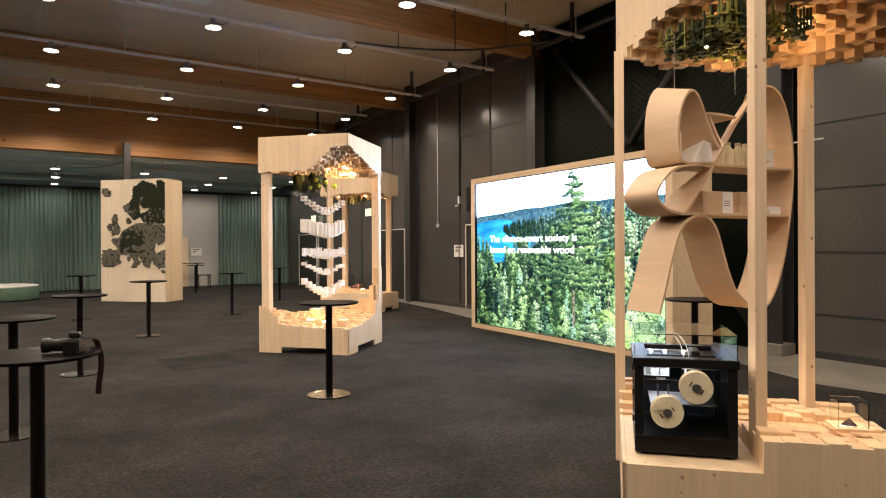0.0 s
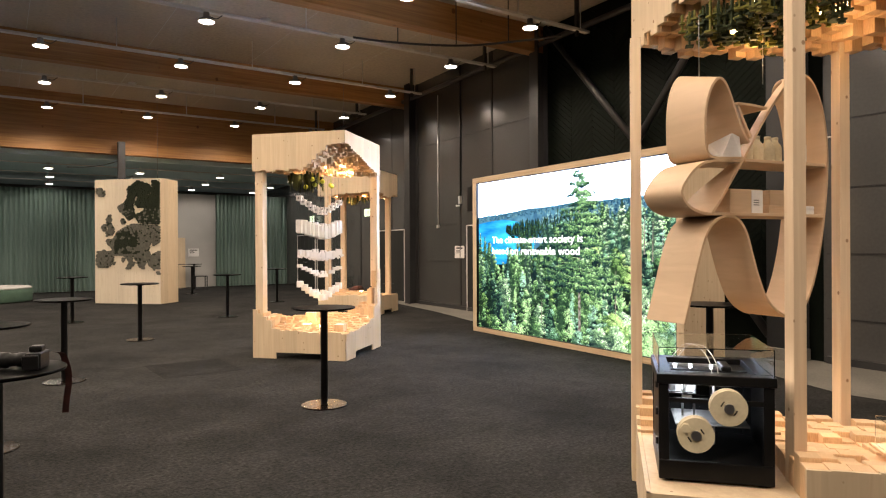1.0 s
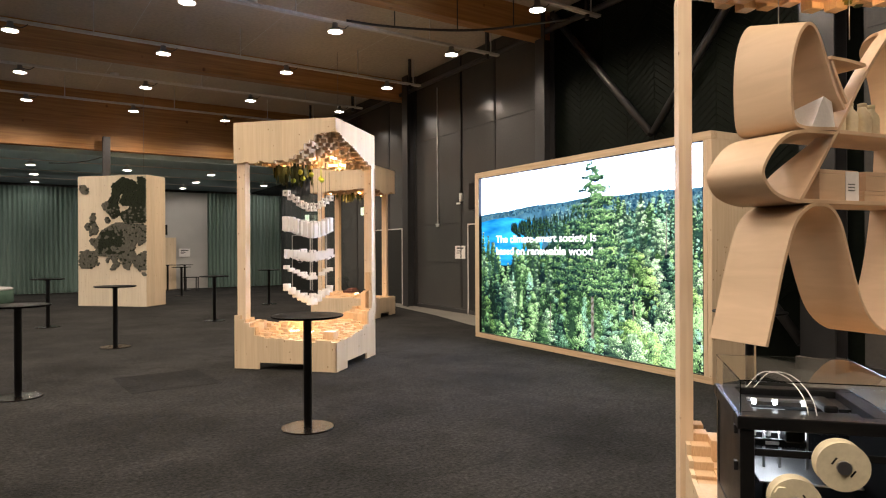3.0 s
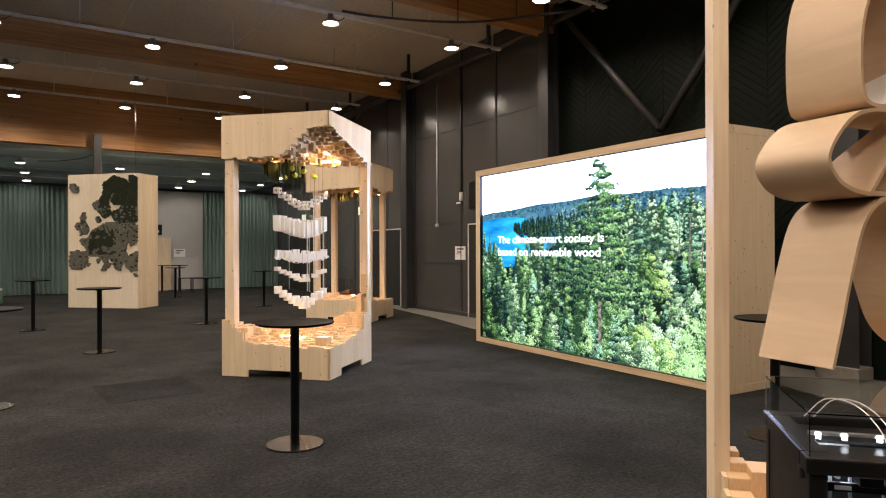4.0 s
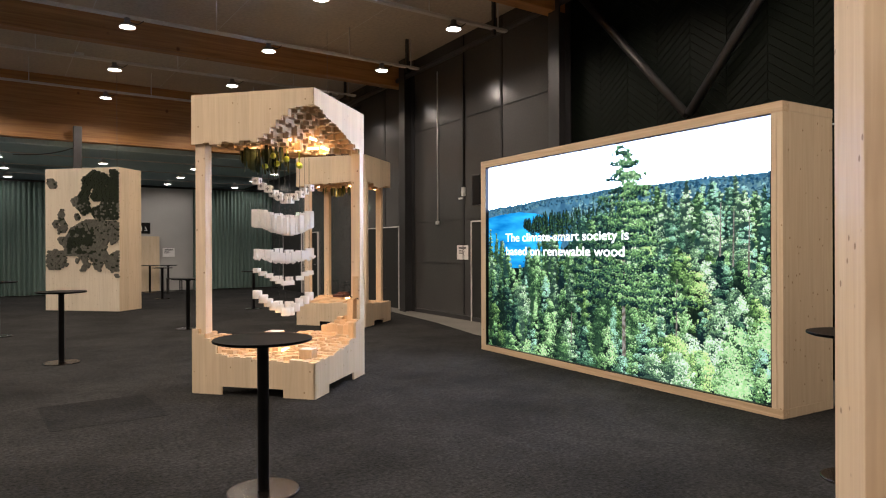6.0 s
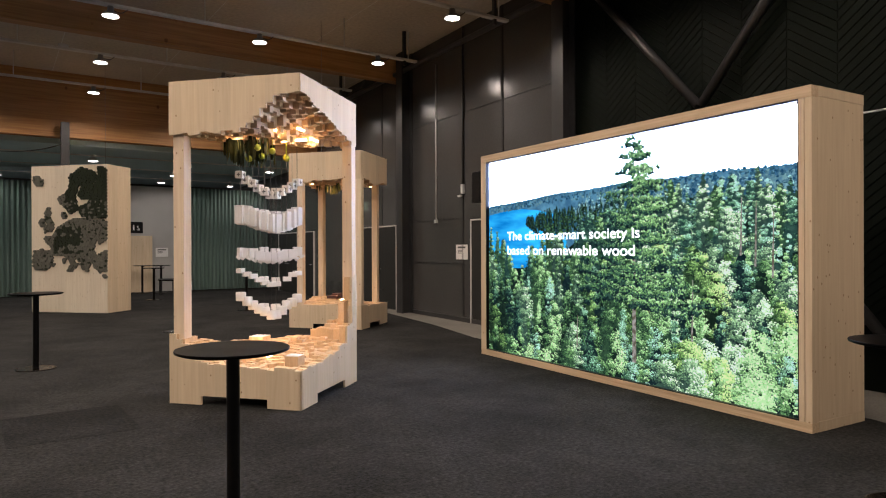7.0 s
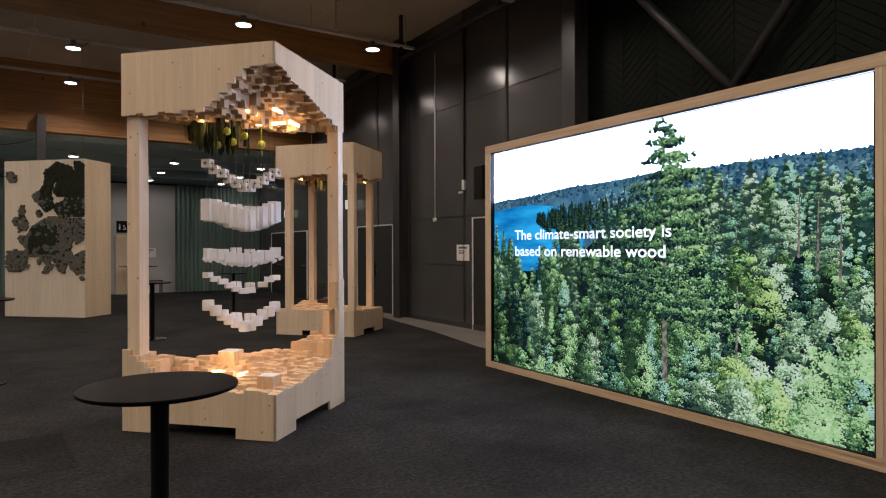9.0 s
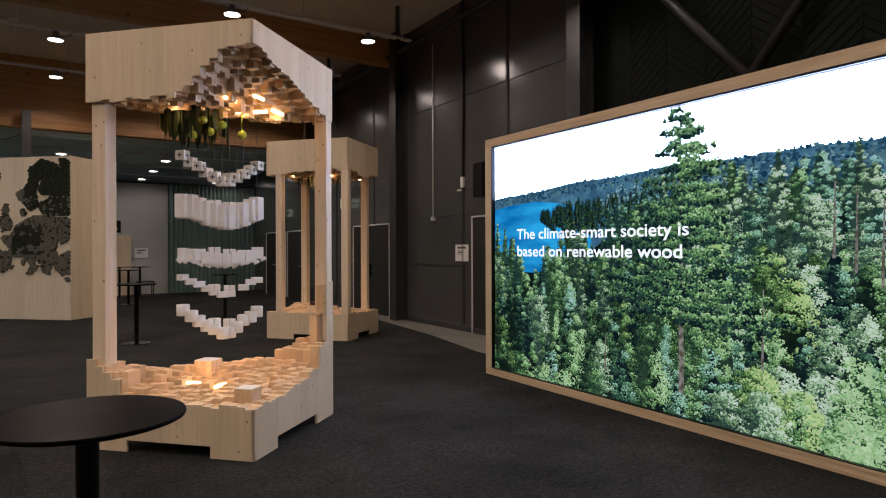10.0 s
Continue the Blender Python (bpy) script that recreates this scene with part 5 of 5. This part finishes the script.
    for bm in (dark, grey):
        bmesh.ops.recalc_face_normals(bm, faces=bm.faces)
    tagged(part("moss_relief", dark, MOSSDARK, b, "dark green moss hexagons"), kind="stuff")
    tagged(part("moss_relief", grey, MOSSGREY, b, "grey green moss hexagons"), kind="stuff")


map_block()
setting("steel_post", one(1.47, 1.67, 22.2, 22.4, 0, 4.95, 0.005), STEEL, "dark square steel post behind the map block")

# ---- rear furniture ----
pod = root("round_seat", pose(-2.0, 24.6, 0), "low round green upholstered seat platform", "round seat")
part("seat_side", lathe(bmesh.new(), [(1.28, 0.02), (1.3, 0.05), (1.3, 0.40), (1.28, 0.42)], 64), GREENVELVET, pod)
part("seat_top", lathe(bmesh.new(), [(1.29, 0.4205), (1.29, 0.455), (1.25, 0.47)], 64), WALLGREY, pod, "pale grey round top")
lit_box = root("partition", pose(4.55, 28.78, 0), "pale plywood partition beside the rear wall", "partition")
part("partition_panel", one(-0.4, 0.36, -0.05, 0.05, 0.0, 2.09, 0.004), PLY, lit_box)


def sign(name, m, w, h, label, back, marks):
    s = root(name, m, label, "sign")
    part("sign_plate", one(-w / 2, w / 2, -0.006, 0, -h / 2, h / 2), back, s)
    for a, b, c, d, mt in marks:
        part("print_bar", one(a, b, -0.009, -0.0065, c, d), mt, s)
    return s


BARS = [(-0.15, 0.15, 0.08, 0.12, LABELINK), (-0.15, 0.02, 0.03, 0.045, LABELINK), (-0.15, 0.05, 0.0, 0.015, LABELINK), (-0.15, 0.0, -0.03, -0.015, LABELINK)]
sign("wall_sign", pose(5.27, 28.88, 1.47), 0.44, 0.34, "white printed notice on the grey wall", PAPER, BARS)
wc = sign("toilet_sign", pose(4.4, 28.88, 2.4), 0.42, 0.42, "black toilet sign with white figures", BLACKPLASTIC,
          [(-0.13, -0.08, -0.1, 0.04, PAPER), (-0.125, -0.085, 0.055, 0.09, PAPER), (0.02, 0.05, -0.02, 0.06, PAPER), (0.0, 0.11, -0.1, -0.075, PAPER), (0.06, 0.085, -0.075, -0.02, PAPER)])
SIGN_TURN = WALL @ Matrix.Translation((-0.76, 0.006, 1.5)) @ Matrix.Rotation(math.pi, 4, "Z")
sign("wall_sign", SIGN_TURN, 0.46, 0.32, "white printed notice on the dark panel wall", PAPER, BARS)

# ---- on the east wall ----
def door(s0, s1, z1, leaves, label):
    d = root("door", WALL @ Matrix.Translation((s0, 0, 0)), label, "door", "doors in the wall")
    w = s1 - s0
    n = leaves
    for k in range(n):
        leaf = part("door_leaf", one(0.03 + k * (w - 0.06) / n + 0.003, 0.03 + (k + 1) * (w - 0.06) / n - 0.003, 0.002, 0.03, 0.01, z1 - 0.03, 0.002), DARKWALL, d)
        x = 0.03 + (w - 0.06) / n * (k + (0.88 if k == 0 and n > 1 else 0.12))
        part("door_handle", tube(bmesh.new(), [(x, 0.031, 1.05), (x, 0.07, 1.05), (x + 0.1, 0.07, 1.05)], 0.01, 8), SILVER, leaf)
    fr = bmesh.new()
    box(fr, 0.0, w, 0.002, 0.045, z1 - 0.028, z1, 0.002)
    box(fr, 0.0, 0.028, 0.002, 0.045, 0, z1 - 0.0285, 0.002)
    box(fr, w - 0.028, w, 0.002, 0.045, 0, z1 - 0.0285, 0.002)
    part("door_frame", fr, RAILGREY, d, "pale metal door frame")


door(2.3, 4.42, 2.18, 2, "closed dark double door in a pale frame")
door(8.4, 9.85, 2.18, 1, "closed dark door in a pale frame")
door(10.1, 12.3, 2.18, 2, "closed dark double door in a pale frame")
door(-2.2, -1.14, 2.19, 1, "closed dark door in a pale frame beside the video wall")
riser = root("cable_conduit", WALL @ Matrix.Translation((0.3, 0, 0)), "thin white vertical conduit with a socket", "conduit")
part("pipe", tube(bmesh.new(), [(0, 0.025, 2.24), (0, 0.025, 5.79)], 0.016, 8), WHITEPAINT, riser)
part("socket", one(-0.05, 0.05, 0.002, 0.06, 2.16, 2.239, 0.004), WHITEPAINT, riser)
drop = root("cable_drop", WALL @ Matrix.Translation((-0.85, 0, 0)), "black vertical cable with a grey wall bracket", "cable")
part("cable", tube(bmesh.new(), [(0, 0.03, 2.95), (0, 0.03, 6.3)], 0.022, 8), BLACKMETAL, drop)
part("bracket", box(one(-0.04, 0.04, 0.008, 0.07, 2.75, 2.9495, 0.004), -0.03, 0.12, 0.0705, 0.1, 2.68, 2.72, 0.003), WHITEPAINT, drop)
speaker = root("wall_speaker", WALL @ Matrix.Translation((-1.72, 0.04, 2.5)), "black wall loudspeaker behind the video wall", "loudspeaker")
part("speaker_box", one(-0.15, 0.15, 0.0, 0.25, 0, 0.62, 0.01), BLACKPLASTIC, speaker)
exit_sign = root("exit_sign", WALL @ Matrix.Translation((4.72, 0.15, 2.79)), "green and white lit exit sign", "exit sign", "exit signs")
part("sign_face", one(-0.2, 0.2, -0.02, 0.02, -0.12, 0.12), glow("exit sign face", (0.75, 0.95, 0.6), 0.9), exit_sign)
part("sign_arrow", one(-0.18, 0.02, 0.0205, 0.024, -0.06, 0.06), glow("exit sign green", (0.1, 0.5, 0.12), 0.7), exit_sign)
part("sign_bracket", one(-0.02, 0.02, -0.13, -0.0205, -0.02, 0.02), BLACKMETAL, exit_sign)
copy_thing(exit_sign, WALL @ Matrix.Translation((10.11, 0.15, 2.8)))
stand = root("dispenser_stand", pose(7.9, 16.75, 0), "slim black dispenser on a stand", "dispenser stand")
part("pole", lathe(bmesh.new(), [(0.02, 0.0125), (0.02, 0.95)], 12), BLACKMETAL, stand)
part("tray", one(-0.14, 0.14, -0.1, 0.1, 0.55, 0.565, 0.003), BLACKMETAL, stand)
part("dispenser", one(-0.06, 0.06, -0.05, 0.05, 0.9505, 1.25, 0.01), BLACKPLASTIC, stand)
part("foot_plate", one(-0.2, 0.2, -0.15, 0.15, 0.0, 0.012, 0.002), BLACKMETAL, stand)
hook = root("wall_cable", WALL @ Matrix.Translation((0, 0.12, 3.03)), "thin white cable along the dark wall", "cable")
part("cable", tube(bmesh.new(), curve_points([(-8.6, 0, 0.0), (-9.2, 0, -0.01), (-9.7, 0.1, 0.02), (-10.5, 0.1, 0.03)], 4), 0.012, 6), WHITEPAINT, hook)

alarm = root("alarm_box", WALL @ Matrix.Translation((-9.75, 0.305, 1.15)), "small red alarm box on a steel column", "alarm box")
part("alarm_body", one(-0.025, 0.025, 0.0, 0.05, -0.03, 0.03, 0.005), material("red plastic", (0.45, 0.02, 0.015), 0.4), alarm)
part("alarm_button", one(-0.01, 0.01, 0.0505, 0.056, -0.01, 0.01, 0.002), BLACKPLASTIC, alarm)

# ---- curved curtain track and ceiling fittings ----
track = root("curved_track", pose(0, 0, 0), "curved black curtain track hanging from the ceiling", "curtain track")
arc = [(3.81, 10.77), (4.25, 10.71), (4.66, 10.6), (5.2, 10.4), (5.69, 10.14), (6.08, 9.82), (6.39, 9.42), (6.7, 9.0), (6.95, 8.6)]
part("track_bar", tube(bmesh.new(), curve_points([(x, y, 5.5) for x, y in arc], 4), 0.022, 8), BLACKMETAL, track)
for x, y in (arc[2], arc[4], arc[6]):
    part("hanger", tube(bmesh.new(), [(x, y, 5.522), (x, y, 6.348)], 0.011, 6), BLACKMETAL, track)
vent = root("ceiling_vent", pose(0.95, 12.05, 6.2), "white rectangular ceiling air unit", "air vent")
part("vent_box", one(-0.55, 0.55, -0.3, 0.3, 0, 0.149, 0.01), RAILGREY, vent)
part("vent_slot", one(-0.4, 0.4, -0.06, 0.0, -0.006, -0.0005), SEAM, vent)
for x, y in ((2.45, 11.6), (1.2, 17.9)):
    d = root("smoke_detector", pose(x, y, 5.75), "round white smoke detector on a rail", "smoke detector", "smoke detectors")
    part("detector_body", lathe(bmesh.new(), [(0.05, 0), (0.09, 0.02), (0.1, 0.06)], 20), WHITEPAINT, d)
for a, b in (((2.35, 20.9, 6.34), (2.35, 20.9, 3.712)), ((5.67, 15.07, 6.34), (5.67, 15.07, 3.502))):
    w = root("hanging_wire", pose(0, 0, 0), "thin pale wire from the ceiling to a stand", "wire", "hanging wires")
    part("wire", tube(bmesh.new(), [a, b], 0.004, 6), LAMPGREY, w)
loop = root("hanging_cable", pose(0, 0, 0), "thin black cable sagging from the steel post", "cable")
part("cable", tube(bmesh.new(), curve_points([(1.5, 22.1, 4.35), (1.1, 22.15, 4.2), (0.6, 22.2, 4.1), (0.1, 22.3, 4.08)], 4), 0.012, 6), BLACKMETAL, loop)

# ---- hanging paper goods and greenery ----
def hung(kind, x, y, z, ztop, builder, label, m, group):
    h = root(kind, m @ Matrix.Translation((x, y, z)), label, "hanging " + kind.replace("_", " ").split()[-1], group)
    builder(h)
    part("thread", tube(bmesh.new(), [(0, 0, 0.02), (0, 0, ztop - z)], 0.0009, 4), STEEL, h)
    return h


def cube_item(h):
    part("paper_box", one(-0.042, 0.042, -0.042, 0.042, -0.04, 0.04, 0.003), PAPER, h)
    for fx, fy in ((0, -1), (-1, 0)):
        a = box(bmesh.new(), -0.02, 0.02, -0.0005, 0.0005, -0.005, 0.005)
        box(a, -0.005, 0.005, -0.0015, -0.0008, -0.02, 0.02)
        rot = Matrix.Rotation(-math.pi / 2 if fx else 0, 4, "Z")
        bmesh.ops.transform(a, matrix=rot @ Matrix.Translation((0, -0.0435, 0)), verts=a.verts)
        part("print_cross", a, LABELINK, h)


def carton_item(h):
    part("carton_body", one(-0.047, 0.047, -0.047, 0.047, -0.10, 0.10, 0.003), PAPER, h)
    part("carton_fold", one(-0.03, 0.03, -0.03, 0.03, -0.112, -0.1005, 0.002), PAPER, h)


def napkin_item(h):
    part("napkin", one(-0.052, 0.052, -0.02, 0.02, -0.045, 0.06, 0.004), PAPER, h)
    for sx in (-1, 1):
        q = box(bmesh.new(), -0.026, 0.026, -0.01, 0.01, -0.013, 0.013)
        bmesh.ops.transform(q, matrix=Matrix.Translation((sx * 0.055, 0.001 * sx, -0.048)) @ Matrix.Rotation(sx * -0.5, 4, "Y"), verts=q.verts)
        part("napkin_wing", q, PAPER, h)


def tile_item(h):
    part("paper_pack", one(-0.045, 0.045, -0.03, 0.03, -0.026, 0.026, 0.004), PAPER, h)


def roll_item(h):
    bm = bmesh.new()
    lathe(bm, [(0.05, -0.048), (0.054, -0.044), (0.054, 0.044), (0.05, 0.048), (0.021, 0.048), (0.02, 0.02)], 24)
    part("paper_roll", bm, PAPER, h)


MC = M_ONE @ Matrix.Translation((0.736, 0.736, 0))
KINDS = (("paper_cube", cube_item, 2.145, 0.21, "small white paper cube with a cross, hung on a thread"),
         ("paper_carton", carton_item, 1.85, 0.10, "tall white paper carton hung on a thread"),
         ("paper_napkin", napkin_item, 1.48, 0.06, "folded white paper napkin hung on a thread"),
         ("paper_pack", tile_item, 1.165, 0.16, "small white paper pack hung on a thread"),
         ("paper_roll", roll_item, 0.83, 0.215, "white paper roll hung on a thread"))
for n, (kind, builder, z0, rise, label) in enumerate(KINDS):
    proto = None
    r = random.Random(40 + n)
    places = [(-1 + 0.2 * k, 0.05 * (1 - abs(-1 + 0.2 * k)) + r.uniform(-0.015, 0.015), r.uniform(-0.012, 0.012)) for k in range(11) if not (n == 3 and k in (7,))]
    places += [(-0.1, -0.12, 0.05), (0.3, -0.1, 0.03)]
    for q, near, dz in places:
        f = q - 0.08
        x, y = (0.315 * q - near) / math.sqrt(2), (-0.315 * q - near) / math.sqrt(2)
        z = z0 + rise * abs(f) + dz
        turn = Matrix.Rotation(r.uniform(-0.2, 0.2) + (0.0, -0.1, -0.78, -0.78, 0.0)[n], 4, "Z")
        if proto is None:
            proto = hung(kind, x, y, z, 2.74, builder, label, MC, kind.replace("_", " ") + "s")
        else:
            copy_thing(proto, MC @ Matrix.Translation((x, y, z)) @ turn)


def leaf_bundle(name, m, n, spread, length, mats, seed, label, cap):
    """Hanging strips and studs under a canopy."""
    g = root(name, m, label, "hanging greenery", "hanging greenery")
    r = random.Random(seed)
    for k in range(n):
        x, y = r.uniform(-spread, spread), r.uniform(-spread, spread)
        l = length * r.uniform(0.5, 1.15)
        w = r.uniform(0.016, 0.03)
        bm = bmesh.new()
        if cap:
            box(bm, -0.006, 0.006, -0.006, 0.006, -l, 0)
            box(bm, -w, w, -w, w, -l - 0.012, -l - 0.0005)
            if r.random() < 0.6:
                box(bm, -w * 0.7, w * 0.7, -w * 0.7, w * 0.7, -l - 0.03, -l - 0.0125)
            box(bm, -w * 0.8, w * 0.8, -w * 0.8, w * 0.8, -l * 0.6, -l * 0.6 + 0.012)
        else:
            vs = [bm.verts.new(v) for v in ((-w * 0.6, 0, 0), (w * 0.6, 0, 0), (w, 0.004, -l * 0.5), (w * 0.5, 0.01, -l * 0.9), (0, 0.012, -l), (-w * 0.6, 0.01, -l * 0.9), (-w, 0.004, -l * 0.5))]
            bm.faces.new(vs)
            bmesh.ops.solidify(bm, geom=bm.faces, thickness=0.004)
        bmesh.ops.transform(bm, matrix=Matrix.Translation((x, y, 0)) @ Matrix.Rotation(r.uniform(0, 6.28), 4, "Z"), verts=bm.verts)
        part("leaf_strip" if not cap else "green_stud", bm, r.choice(mats), g)
    return g


leaf_bundle("hanging_leaves", M_ONE @ Matrix.Translation((0.62, 0.92, 2.79)), 110, 0.23, 0.28, [LEAFDARK, LEAFDARK, LEAFDARK, LEAFDARK, LEAFDARK, OLIVE], 3, "dark green felt leaves hanging under the canopy", False)
for x, y, l in ((0.55, 0.6, 0.16), (0.45, 0.72, 0.13), (0.72, 0.52, 0.22), (0.6, 0.75, 0.2), (0.9, 0.62, 0.18), (0.5, 0.85, 0.24)):
    b = root("green_bauble", M_ONE @ Matrix.Translation((x, y, 2.79)), "round lime green bauble on a cord", "bauble", "green baubles")
    bm = bmesh.new()
    bmesh.ops.create_uvsphere(bm, u_segments=20, v_segments=12, radius=0.036)
    bmesh.ops.translate(bm, verts=bm.verts, vec=(0, 0, -l))
    part("ball", bm, LIME, b, smooth=True)
    part("cord", tube(bmesh.new(), [(0, 0, -l + 0.03), (0, 0, 0)], 0.004, 6), LIME, b)
leaf_bundle("hanging_leaves", M_TWO @ Matrix.Translation((0.6, 0.85, 2.91)), 50, 0.33, 0.2, [LEAFDARK, OLIVE, LEAFDARK], 8, "green felt leaves hanging under the canopy", False)
leaf_bundle("hanging_studs", MC3 @ Matrix.Translation((0.36, 0.72, 3.09)), 190, 0.34, 0.17, [LEAFDARK, LEAFDARK, OLIVE], 9, "dark olive green studs hanging under the canopy", True)
model = root("display_case", M_TWO @ Matrix.Translation((0.75, 0.9, 0.55)), "clear display case with small wooden pieces", "display case", "display cases")
part("wood_sample", one(-0.2, 0.2, -0.12, 0.12, 0, 0.06, 0.004), LEATHER, model)
part("wood_sample", one(-0.1, 0.16, -0.08, 0.05, 0.0605, 0.1, 0.004), LEATHER, model)
bm = bmesh.new()
for a in ((-0.3, 0.3, -0.2, -0.197), (-0.3, 0.3, 0.197, 0.2)):
    box(bm, *a, 0, 0.35)
g = part("glass_cover", bm, GLASS, model)
g.visible_shadow = False
